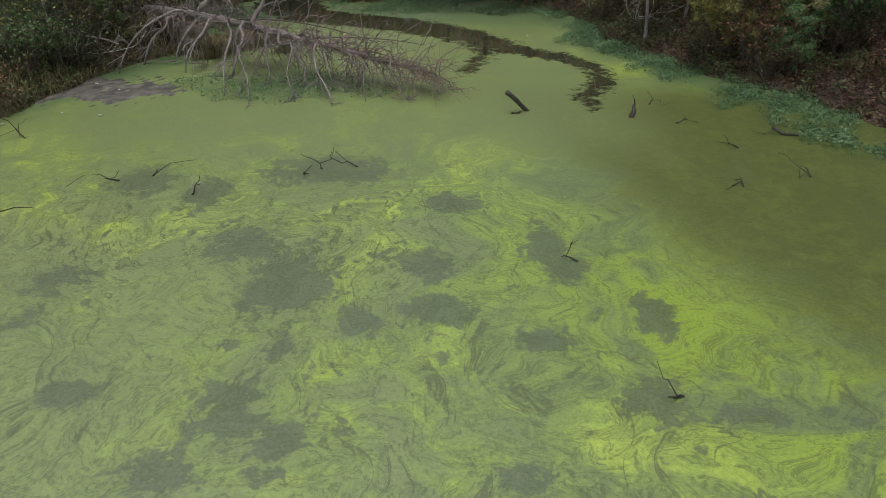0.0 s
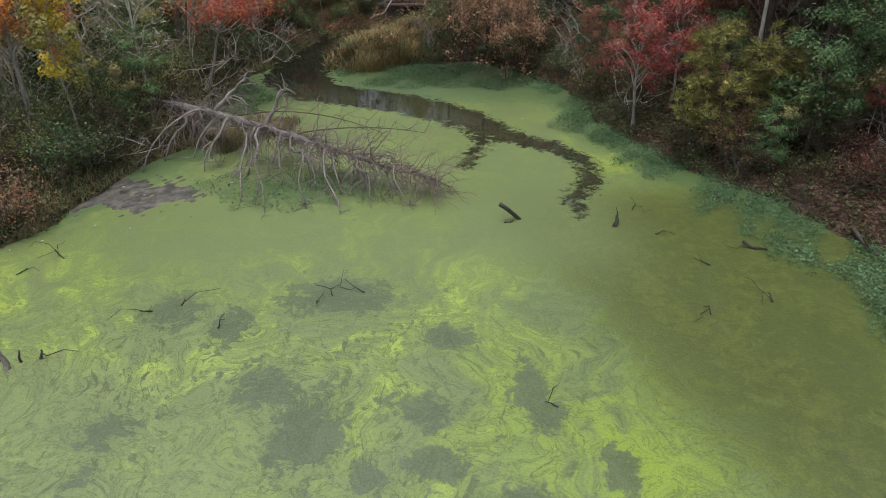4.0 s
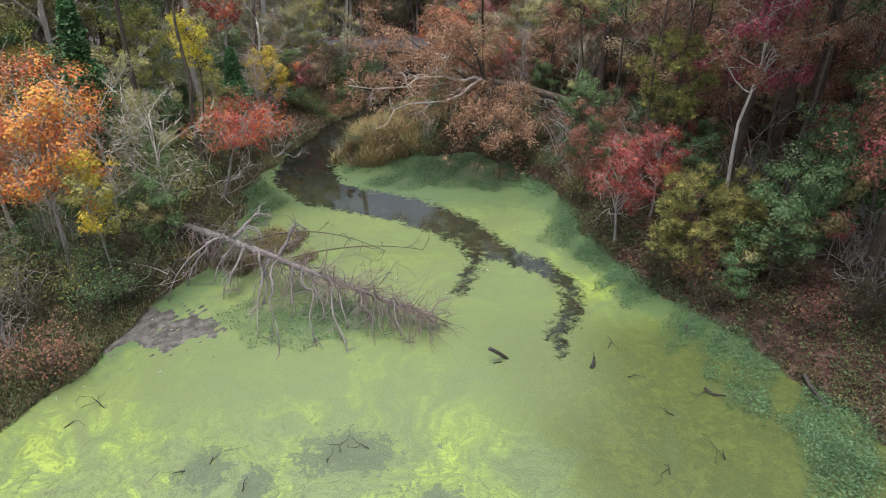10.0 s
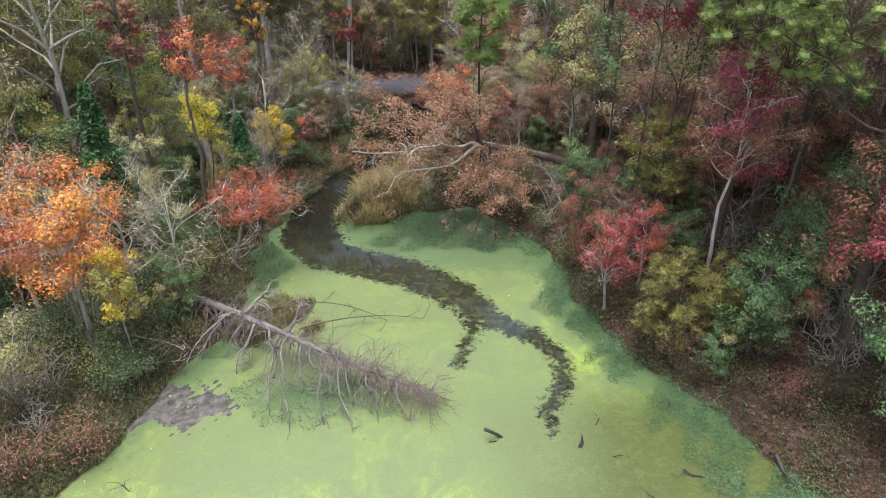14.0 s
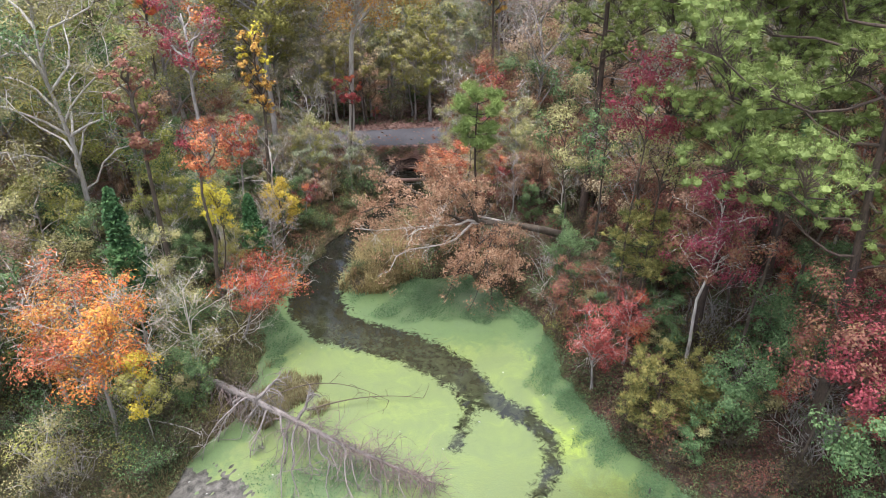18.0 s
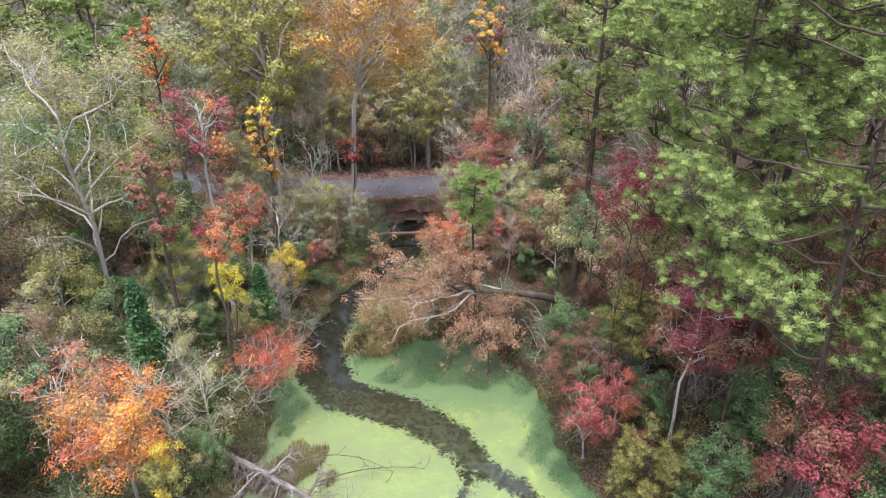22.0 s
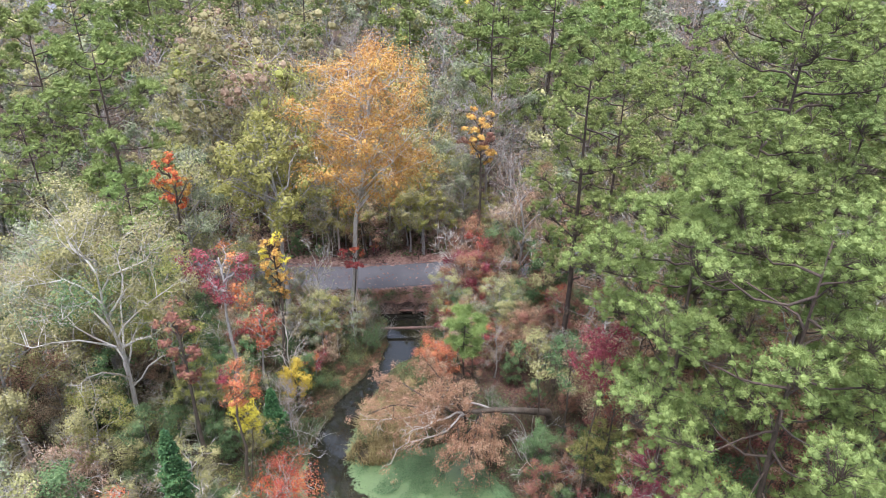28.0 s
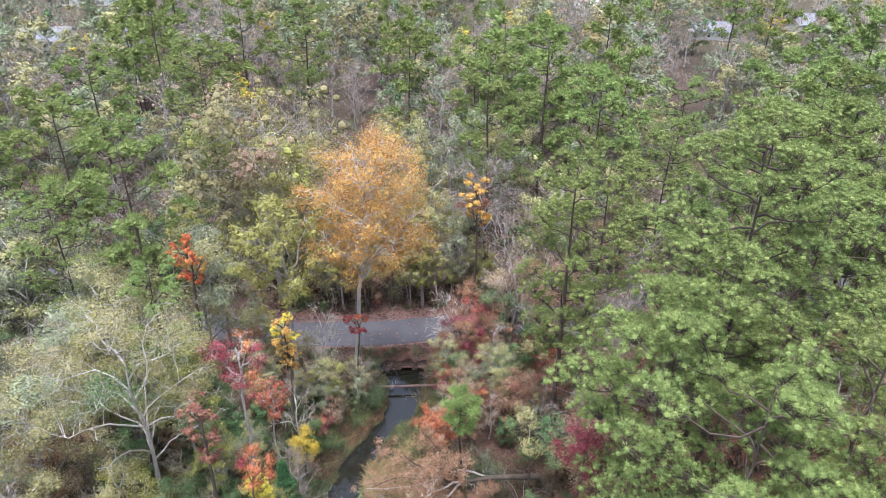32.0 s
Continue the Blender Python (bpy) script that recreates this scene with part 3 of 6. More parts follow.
attribute(pond.data, "green", np.clip(smooth(sd, -3.0, -0.6) * smooth(wy, 20, 26) + smooth(wy, 36.5, 41) + 0.9 * np.exp(-(((wx + 6) / 3.5) ** 2 + ((wy - 26.5) / 1.8) ** 2)), 0, 1))
attribute(pond.data, "threads", 1 - smooth(wy, 15, 22))

# ---------------------------------------------------------------- road, culvert and pipe
def ribbon(pts, half, z, step=1.5, thick=0.05, crown=0.05):
    p = np.array(pts, float)
    d = np.r_[0, np.cumsum(np.hypot(*np.diff(p, axis=0).T))]
    s = np.arange(0, d[-1], step)
    x, y = np.interp(s, d, p[:, 0]), np.interp(s, d, p[:, 1])
    k = np.ones(15) / 15
    x, y = np.convolve(np.pad(x, 7, "edge"), k, "valid"), np.convolve(np.pad(y, 7, "edge"), k, "valid")
    tx, ty = np.gradient(x), np.gradient(y)
    ln = np.hypot(tx, ty)
    nx, ny = -ty / ln, tx / ln
    off = np.linspace(-half, half, 9)
    rows = [np.stack([x + nx * o, y + ny * o, np.full_like(x, z + crown * (1 - (o / half) ** 2))], 1) for o in off]
    rows = [np.stack([x + nx * off[0], y + ny * off[0], np.full_like(x, z - thick)], 1)] + rows + [np.stack([x + nx * off[-1], y + ny * off[-1], np.full_like(x, z - thick)], 1)]
    v = np.stack(rows, 1)
    c = len(rows)
    i = (np.arange(len(x) - 1)[:, None] * c + np.arange(c - 1)[None]).ravel()
    b = Build()
    b.add(v.reshape(-1, 3), np.stack([i, i + c, i + c + 1, i + 1], 1))
    return b


def asphalt_material():
    m, n, l, bsdf = material("worn_asphalt")
    co = n.new("ShaderNodeTexCoord")
    a, c = noise_tex(n, l, 0.35, 4, 0.3, co.outputs["Object"]), noise_tex(n, l, 25, 3, 0, co.outputs["Object"])
    f = calc(n, l, "ADD", calc(n, l, "MULTIPLY", a.outputs["Fac"], 0.6), calc(n, l, "MULTIPLY", c.outputs["Fac"], 0.4))
    r = ramp(n, [(0.3, (0.07, 0.07, 0.08)), (0.7, (0.135, 0.13, 0.14))])
    l.new(f, r.inputs["Fac"])
    l.new(r.outputs["Color"], bsdf.inputs["Base Color"])
    bsdf.inputs["Roughness"].default_value = 0.8
    return m


def concrete_material(name, c1, c2):
    m, n, l, bsdf = material(name)
    co = n.new("ShaderNodeTexCoord")
    a = noise_tex(n, l, 1.2, 6, 0.6, co.outputs["Object"], 0.65)
    r = ramp(n, [(0.3, c1), (0.7, c2)])
    l.new(a.outputs["Fac"], r.inputs["Fac"])
    l.new(r.outputs["Color"], bsdf.inputs["Base Color"])
    bsdf.inputs["Roughness"].default_value = 0.9
    return m


road = tagged(part("road", ribbon(ROAD, ROAD_HALF, ROAD_Z), asphalt_material(), smooth=True), "worn grey asphalt road with leaves along its edges", "road", kind="structure")
culvert = tagged(new("culvert"), "low stained concrete culvert headwall under the leafy road bank", "culvert")
culvert.location = (-3.5, 70.2, 0)
stone = concrete_material("stained_concrete", (0.05, 0.035, 0.03), (0.15, 0.105, 0.085))
for nm, lo, hi in (("headwall", (-1.7, -0.05, 0.16), (1.7, 0.3, 0.5)), ("side_wall", (-3.3, 0.0, -0.5), (-1.7, 0.3, 0.42)), ("side_wall", (1.7, 0.0, -0.5), (3.3, 0.3, 0.42)), ("inner_wall", (-1.7, 0.55, -0.5), (1.7, 0.8, 0.3))):
    b = Build()
    b.box(lo, hi)
    ob = part(nm, b, stone, culvert)
    bv = ob.modifiers.new("edge", "BEVEL")
    bv.width, bv.segments = 0.04, 2
rusty = bark_material("rusty_steel", (0.09, 0.05, 0.04), (0.24, 0.15, 0.12), 2.0, 0.1, 0.7)
pipe = tagged(new("utility_pipe"), "rusty steel utility pipe crossing above the creek", "pipe")
pipe.location = (-3, 65.6, 0.85)
b = Build()
b.tube([(-8.5, -0.25, 0), (-4, -0.1, 0), (0, 0, 0), (4, 0.2, 0.0), (11.5, 0.5, 0.05)], [0.17] * 5, 12)
part("barrel", b, rusty, pipe, smooth=True)
for fx in (-4.6, 0.6, 5.2):
    b = Build()
    b.tube([(fx - 0.06, 0.02 * fx, 0), (fx + 0.06, 0.02 * fx, 0)], [0.24, 0.24], 14)
    part("flange", b, rusty, pipe)
for fx in (-3.2, 3.1):
    b = Build()
    b.tube([(fx, 0.03 * fx, -1.6), (fx, 0.03 * fx, -0.17)], [0.13, 0.13], 10)
    part("support_post", b, rusty, pipe)

# ---------------------------------------------------------------- trees
def limb_mesh(rng, path, r0, r1, subs, sub_r, twig_n, twig_len, sides=6):
    b = Build()
    k = len(path)
    b.tube(path, r0 + (r1 - r0) * np.linspace(0, 1, k) ** 0.8, sides)
    for a, e in subs:
        p = curve_pts(a, e, rng, 4, 0.09, 0.08)
        b.tube(p[:: 3 if sides < 5 else 1], np.linspace(sub_r, sub_r * 0.35, 2 if sides < 5 else 4), 3 if sides < 6 else 4)
        for _ in range(twig_n):
            s = at_path(p, rng.uniform(0.35, 1.0))
            d = (e - a) / (np.linalg.norm(e - a) + 1e-6) * 0.6 + rng.normal(size=3) * 0.6 + np.array([0, 0, 0.25])
            q = curve_pts(s, s + d * twig_len * rng.uniform(0.5, 1.2), rng, 3, 0.1)
            b.tube(q[:: 2 if sides < 5 else 1], np.linspace(sub_r * 0.42, sub_r * 0.16, 2 if sides < 5 else 3), 3)
    return b


def broadleaf(name, seed, h, r, lo, limbs=7, subs=6, dense=1.5, leaf=0.26, colours=(("olive", 1),), bark="grey", lean=(0, 0), flat=1.0, twig_n=2, trunk_r=None, fluff=0.125, sides=8, haze=0.0, joined=False):
    """A broad-leaved tree: trunk, limbs with twigs, and a crown of single leaves in clumps. lo: where the crown begins."""
    rng = np.random.default_rng(seed)
    root = new(name)
    tr = trunk_r or 0.011 * h + 0.03
    lx, ly = lean
    top = np.array([lx, ly, lo + 0.72 * (h - lo)])
    tp = curve_pts((0, 0, -0.35), top, rng, 9, 0.012)
    tp[1:, :2] += np.outer(np.sin(np.linspace(0, 3, 8)) * 0.14, rng.normal(size=2))
    rad = np.linspace(1, 0.22, 9)
    rad[0] = 1.5
    b = Build()
    b.tube(tp, tr * rad, sides)
    part("trunk", b, BARK[bark], root, smooth=True)
    mid, rz = np.array([lx * 0.9, ly * 0.9, (lo + h) / 2]), (h - lo) / 2
    area = math.pi * r * r + math.pi * r * rz
    leaves = dense * area / (0.35 * leaf * leaf) / (limbs * subs)
    clumps, spray, wood = {}, [], Build()
    names = [c for c, w in colours]
    wts = np.array([w for c, w in colours], float)
    wts /= wts.sum()
    for k in range(limbs):
        u = -0.75 + 1.65 * (k + rng.uniform(0.2, 0.8)) / limbs
        u = min(u, 0.93)
        az = k * 2.4 + rng.uniform(-0.5, 0.5)
        ring = math.sqrt(max(0.05, 1 - u * u)) * rng.uniform(0.7, 1.0)
        end = mid + np.array([math.cos(az) * r * ring, math.sin(az) * r * ring, u * rz * 0.9 * flat])
        zs = np.clip(end[2] - 0.75 * r * ring - 0.5, lo * 0.75 + 0.2, top[2] - 0.1)
        tt = np.clip((zs + 0.35) / (top[2] + 0.35), 0.1, 0.98)
        path = curve_pts(at_path(tp, tt), end, rng, 6, 0.05, 0.07)
        ends = []
        for j in range(subs):
            a = at_path(path, 0.35 + 0.65 * (j + rng.uniform()) / subs)
            d = rng.normal(size=3) * np.array([1, 1, 0.7]) + (end - mid) / (r + 1e-6) * 0.5 + np.array([0, 0, 0.25])
            e = a + d / np.linalg.norm(d) * r * rng.uniform(0.18, 0.42)
            ends.append((a, e))
        lm = limb_mesh(rng, path, tr * 0.42, tr * 0.07, ends, tr * 0.1 + 0.006, twig_n, r * 0.2, 4 if joined else 6)
        if joined:
            wood.f.extend([[i + wood.n for i in f] for f in lm.f])
            wood.v.extend(lm.v)
            wood.n += lm.n
        else:
            part("limb", lm, BARK[bark], root, smooth=True)
        spray.extend(e for a, e in ends)
        if dense:
            c = names[rng.choice(len(names), p=wts)]
            for a, e in ends:
                kk = max(1, int(leaves * rng.uniform(0.4, 1.6)))
                w = rng.normal(size=(kk, 3))
                w *= (0.55 + 0.6 * rng.uniform(size=(kk, 1))) / (np.linalg.norm(w, axis=1)[:, None] + 1e-6)
                face = w * 0.9 + (e - mid) / (np.linalg.norm(e - mid) + 1e-6) * 0.5 + np.array([0, 0, 0.35])
                clumps.setdefault(c, []).append((e + w * np.array([1, 1, 0.75]) * (r * fluff * 1.7 + (0.16 if leaf < 0.18 else 0.0)) * rng.uniform(0.7, 1.25) * rng.uniform(0.5, 1.1, (kk, 1)), face, e))
    if joined:
        part("branchwork", wood, BARK[bark], root, smooth=True)
    if haze:
        sp = np.array(spray)
        k = int(0.5 * haze * area * (0.6 if leaf < 0.2 else 1.0))
        b = Build()
        a = sp[rng.integers(0, len(sp), k)] + rng.normal(size=(k, 3)) * r * fluff * 0.7
        d = (a - mid) / (np.linalg.norm(a - mid, axis=1)[:, None] + 1e-6) * 0.8 + rng.normal(size=(k, 3)) * 0.55 + np.array([0, 0, 0.25])
        b.slivers(a, a + d * rng.uniform(0.5, 1.4, (k, 1)) * (0.11 * r + 0.3), 0.05 + 0.006 * r, rng)
        tagged(part("twig_spray", b, BARK[bark], root), kind="stuff")
    for c, ps in clumps.items():
        b = Build()
        b.leaves(np.concatenate([q[0] for q in ps]), leaf, rng, 0.35, 0.7, np.concatenate([q[1] for q in ps]))
        if dense > 0.55 and leaf > 0.2:
            b.cores(np.array([q[2] for q in ps]), r * fluff * 0.36, rng)
        part("crown", b, LEAF[c], root)
    return root


def pine(name, seed, h, r, lo, limbs=24, tufts=9, dense=1.3, length=0.42, width=0.045, colour="pine", lean=(0, 0), trunk_r=None, dead=0, joined=False, puff=0.0, toward=None):
    """A pine: a dark straight trunk, crooked limbs that rise at the ends, each with a cloud of round needle tufts."""
    rng = np.random.default_rng(seed)
    root = new(name)
    tr = trunk_r or 0.0085 * h + 0.03
    tp = curve_pts((0, 0, -0.35), (lean[0], lean[1], h - 0.5), rng, 9, 0.005)
    rad = np.linspace(1, 0.14, 9)
    rad[0] = 1.35
    b = Build()
    b.tube(tp, tr * rad, 9)
    part("trunk", b, BARK["pine"], root, smooth=True)
    pts, wood = [], Build()
    lopsided, skew = (rng.uniform(0, 6.28), 0.18) if toward is None else (toward, 0.34)
    for k in range(limbs):
        f = (k + rng.uniform(0, 0.8)) / limbs
        z = lo + (h - lo) * f
        az = k * 2.4 + rng.uniform(-0.5, 0.5)
        full = 0.6 + 0.75 * f if f < 0.45 else 0.95 * math.sqrt(max(0.05, 1 - ((f - 0.45) / 0.6) ** 2))
        reach = r * full * rng.uniform(0.7, 1.12) * (1 + skew * math.cos(az - lopsided))
        a = at_path(tp, np.clip(z / h, 0.02, 0.98))
        e = a + np.array([math.cos(az) * reach, math.sin(az) * reach, reach * rng.uniform(0.1, 0.42) + 0.3])
        path = curve_pts(a, e, rng, 7, 0.05, -0.06)
        ends = []
        for j in range(tufts):
            out = j % 5 < 3
            t = 0.97 if out else 0.62
            wide = r * (0.27 if out else 0.21) * (1.15 - 0.4 * f)
            u, turn = rng.uniform() ** 0.6, rng.uniform(0, 6.283)
            q = at_path(path, t) + np.array([math.cos(turn) * wide * u, math.sin(turn) * wide * u, 1.0 * wide * math.sqrt(1 - u * u) * rng.uniform(0.5, 1.05) - 0.1])
            ends.append((at_path(path, t - 0.15 * rng.uniform()), q))
            pts.append(q)
        lm = limb_mesh(rng, path, tr * 0.3, tr * 0.08, ends, tr * 0.05 + 0.01, 0, 0.3, 5)
        if joined:
            wood.f.extend([[i + wood.n for i in g] for g in lm.f])
            wood.v.extend(lm.v)
            wood.n += lm.n
        else:
            part("limb", lm, BARK["pine"], root, smooth=True)
    if joined:
        part("branchwork", wood, BARK["pine"], root, smooth=True)
    pts = np.array(pts)
    puff = puff or length
    needles = max(6, int(dense * 3.2 * puff * puff / (0.5 * length * width)))
    dead_mask = np.zeros(len(pts), bool)
    if dead:
        c = pts[rng.integers(len(pts) // 3, len(pts) * 2 // 3)]
        dead_mask = np.linalg.norm(pts - c, axis=1) < dead
    b = Build()
    b.brushes(pts[~dead_mask], puff, rng, needles, length, width)
    b.cores(pts[~dead_mask] - np.array([0, 0, 0.08 * puff]), puff * 0.42, rng, 0.85)
    part("crown", b, LEAF[colour], root)
    if dead_mask.any():
        b = Build()
        b.brushes(pts[dead_mask], puff, rng, needles, length, width)
        part("crown", b, LEAF["rust"], root, "patch of dead rust-brown needles")
    return root


def cedar(name, seed, h, r, colour="cedar"):
    rng = np.random.default_rng(seed)
    root = new(name)
    b = Build()
    b.tube([(0, 0, -0.3), (0, 0, h * 0.5), (0, 0, h - 0.3)], [0.16, 0.1, 0.03], 7)
    part("trunk", b, BARK["brown"], root, smooth=True)
    k = int(h * 420)
    f = rng.uniform(0, 1, k) ** 0.8
    az, rr = rng.uniform(0, 6.283, k), r * (1.02 - f) ** 0.7 * rng.uniform(0.35, 1.05, k) * (1 + 0.25 * np.sin(f * 37 + 3 * np.sin(f * 11)))
    c = np.stack([np.cos(az) * rr, np.sin(az) * rr, 0.5 + f * (h - 0.5)], 1)
    b = Build()
    b.leaves(c, 0.3, rng, 0.3, 0.6)
    part("crown", b, LEAF[colour], root)
    return root


def shrub(name, seed, h, r, colour, leaves=500, leaf=0.13, stems=9, bark="brown"):
    rng = np.random.default_rng(seed)
    root = new(name)
    b, ps = Build(), []
    for k in range(stems):
        az = k * 2.4 + rng.uniform(-0.3, 0.3)
        e = np.array([math.cos(az) * r * rng.uniform(0.3, 1), math.sin(az) * r * rng.uniform(0.3, 1), h * rng.uniform(0.55, 1)])
        p = curve_pts((rng.normal() * 0.1, rng.normal() * 0.1, -0.15), e, rng, 5, 0.06, 0.06)
        b.tube(p, np.linspace(0.03, 0.007, 5), 4)
        for _ in range(7):
            s = at_path(p, rng.uniform(0.35, 1))
            q = s + rng.normal(size=3) * np.array([1, 1, 0.8]) * r * 0.28 + np.array([0, 0, 0.12 * h])
            b.tube([s, q], [0.011, 0.003], 3)
            ps.append(q)
            ps.append((s + q) / 2)
    tagged(part("branchwork", b, BARK[bark], root, smooth=True), kind="stuff")
    if leaves:
        ps = np.array(ps)
        c = ps[rng.integers(0, len(ps), leaves)] + rng.normal(size=(leaves, 3)) * r * 0.13
        c[:, 2] = np.maximum(c[:, 2], 0.05)
        b = Build()
        b.leaves(c, leaf, rng, 0.3)
        part("foliage", b, LEAF[colour], root)
    return root


def bare_shrub(name, seed, h, stems=5, bark="white", lean=(0.0, 0.0)):
    """A leafless shrub of pale crooked stems."""
    rng = np.random.default_rng(seed)
    root = new(name)
    for k in range(stems):
        b = Build()
        d = np.array([math.cos(k * 2.4) * 0.7 + lean[0], math.sin(k * 2.4) * 0.7 + lean[1], 1.0])
        crooked(b, (rng.normal() * 0.12, rng.normal() * 0.12, -0.2), d, h * rng.uniform(0.7, 1.1), 0.006 * h + 0.009, rng, 3 if h > 3 else 2, 0.24, -0.03, 0.05, (3, 5))
        part("stem", b, BARK[bark], root, smooth=True)
    return root


def put(ob, x, y, rz=0.0, s=1.0, sink=0.0):
    ob.matrix_basis = pose(x, y, ground_z(x, y) - sink, 0, 0, rz) @ Matrix.Scale(s, 4)
    return ob


TAKEN = []


def plant(ob, x, y, label, category="tree", group="", rz=0.0, keep=2.5):
    put(ob, x, y, rz)
    TAKEN.append((x, y, keep))
    return tagged(ob, label, category, group)


# trees that stand out, round the pond and along the creek
plant(broadleaf("maple_tree", 11, 11.4, 3.3, 4.8, 15, 9, 1.05, 0.125, (("orange", 5), ("coral", 5), ("amber", 2)), "grey"), -18.0, 28.4, "maple in bright orange, red and yellow autumn leaf on the bank", keep=3)
plant(broadleaf("young_maple", 12, 8.0, 1.3, 3.6, 11, 6, 1.3, 0.12, (("yellow", 4), ("lime", 1)), "grey", trunk_r=0.06), -15.5, 27.6, "slender young maple with clear yellow leaves", keep=1.5)
plant(broadleaf("yellow_tree", 13, 6.6, 1.7, 2.6, 9, 7, 1.5, 0.13, (("yellow", 1),), "brown"), -13.4, 51.5, "small tree with dense bright yellow leaves by the creek", keep=2)
plant(broadleaf("yellow_tree", 14, 10.9, 1.5, 7.9, 8, 7, 1.2, 0.13, (("yellow", 1),), "brown", trunk_r=0.09), -15.3, 41.7, "slim tree with a bright yellow crown", keep=2)
plant(broadleaf("red_tree", 15, 15.2, 1.7, 12.4, 7, 6, 1.0, 0.13, (("coral", 2), ("red", 1)), "brown"), -14.9, 40.2, "slim tree with a small red crown", keep=1.5)
plant(broadleaf("leaning_maple", 16, 6.8, 3.1, 4.2, 12, 8, 0.6, 0.115, (("coral", 4), ("orange", 2)), "grey", (2.8, -0.6), 0.5), -14.0, 38.8, "leaning maple with coral red leaves reaching over the water", keep=2)
plant(broadleaf("vine_covered_tree", 17, 18.2, 1.5, 9.5, 14, 6, 1.3, 0.19, (("amber", 2), ("yellow", 2), ("orange", 1)), "brown"), -15.1, 56.2, "narrow vine-covered tree in orange and yellow leaf", keep=2)
plant(broadleaf("red_tree", 18, 21.4, 2.6, 16.2, 8, 6, 0.7, 0.17, (("coral", 2), ("red", 2), ("tan", 1)), "grey", twig_n=4), -17.2, 47.6, "tall thin tree with sparse red leaves and grey twigs", keep=2)
plant(broadleaf("maroon_tree", 19, 19.6, 1.7, 11.0, 12, 6, 1.2, 0.19, (("maroon", 1),), "brown"), -19.4, 42.4, "narrow tree with dark maroon leaves", keep=2)
plant(broadleaf("sycamore_tree", 20, 25.5, 7.6, 8.5, 16, 8, 0.5, 0.15, (("olive", 2), ("green", 2)), "white", twig_n=5, trunk_r=0.27), -26.2, 46.0, "pale-barked sycamore with wide white limbs and few leaves", keep=4)
plant(cedar("cedar_tree", 21, 12.6, 1.9), -19.0, 36.0, "dark green cedar with a narrow dense crown", keep=2)
plant(broadleaf("sycamore_tree", 22, 33.0, 7.2, 15.5, 30, 12, 1.35, 0.195, (("amber", 1),), "white", (3.2, 0.3), trunk_r=0.36), -9.7, 67.4, "tall white-trunked sycamore in golden orange leaf beside the road", keep=4)
plant(broadleaf("red_tree", 23, 11.0, 1.4, 8.2, 6, 5, 1.3, 0.22, (("coral", 1), ("red", 1)), "brown"), -9.0, 65.9, "red-leaved sapling beside the sycamore trunk", keep=1.0)
plant(broadleaf("yellow_green_tree", 24, 27.0, 5.2, 15.0, 16, 8, 1.1, 0.24, (("lime", 1),), "grey"), -16.4, 63.2, "tree with a rounded yellow-green crown", keep=3)
plant(broadleaf("olive_tree_crown", 25, 32.5, 10.5, 12.0, 24, 12, 0.9, 0.24, (("olive", 3), ("lime", 1), ("tan", 1)), "grey"), -22.6, 85.0, "broad tall tree with thinning olive-grey leaves", keep=6)
plant(pine("young_pine", 26, 15.4, 2.0, 10.6, 16, 12, 0.8, 0.34, 0.045, lean=(-0.3, -2.4), puff=0.42), 3.2, 49.4, "young pine with a small bright green crown over the cove", keep=1.5)
plant(broadleaf("red_tree", 27, 9.6, 2.1, 5.0, 9, 7, 1.1, 0.13, (("coral", 1),), "brown"), 0.6, 51.4, "small tree with coral red leaves beside the creek", keep=1.5)
plant(broadleaf("red_tree", 28, 20.2, 2.2, 14.5, 11, 6, 0.9, 0.14, (("red", 1),), "brown", twig_n=4, trunk_r=0.10), 12.4, 38.6, "tree with dark red leaves and pale twigs", keep=2)
plant(broadleaf("red_shrub", 29, 6.6, 1.8, 2.4, 10, 7, 1.0, 0.10, (("red", 1),), "grey", twig_n=4), 9.9, 33.6, "crimson-leaved small tree with grey twigs on the bank", keep=1.5)
plant(pine("young_pine", 30, 5.4, 2.6, 0.3, 34, 12, 0.7, 0.24, 0.03, "young", puff=0.26), 12.6, 29.6, "young yellowing pine at the water's edge", keep=2)
plant(broadleaf("red_tree", 31, 14.4, 2.9, 8.6, 13, 8, 1.0, 0.125, (("red", 3), ("maroon", 2), ("rust", 1)), "white", (-0.4, -1.2), trunk_r=0.13), 15.7, 33.7, "pale-trunked tree with red and orange leaves", keep=2)
plant(broadleaf("red_tree", 32, 12.4, 3.2, 6.8, 11, 7, 1.0, 0.135, (("red", 2), ("maroon", 2)), "brown", (0.4, -1.0), twig_n=2, trunk_r=0.10), 18.9, 26.1, "thin tree with pale trunk and sparse wine-red leaves", keep=1.5)
plant(broadleaf("amber_tree", 33, 20.5, 2.4, 13.0, 10, 6, 1.4, 0.28, (("amber", 1), ("rust", 1)), "brown"), 6.0, 71.0 + 12, "slim tree in orange-brown leaf beside the road", keep=2)
plant(broadleaf("bare_tree", 34, 21.0, 5.4, 9.0, 11, 9, 0.15, 0.24, (("tan", 1),), "grey", twig_n=4, haze=14), 7.5, 90.0, "grey bare tree with a haze of fine twigs", keep=3)
plant(broadleaf("bare_tree", 35, 11.0, 3.4, 3.0, 10, 8, 0.03, 0.2, (("tan", 1),), "white", twig_n=4, haze=8), 2.6, 70.0, "bare pale-twigged tree leaning over the road edge", keep=2)

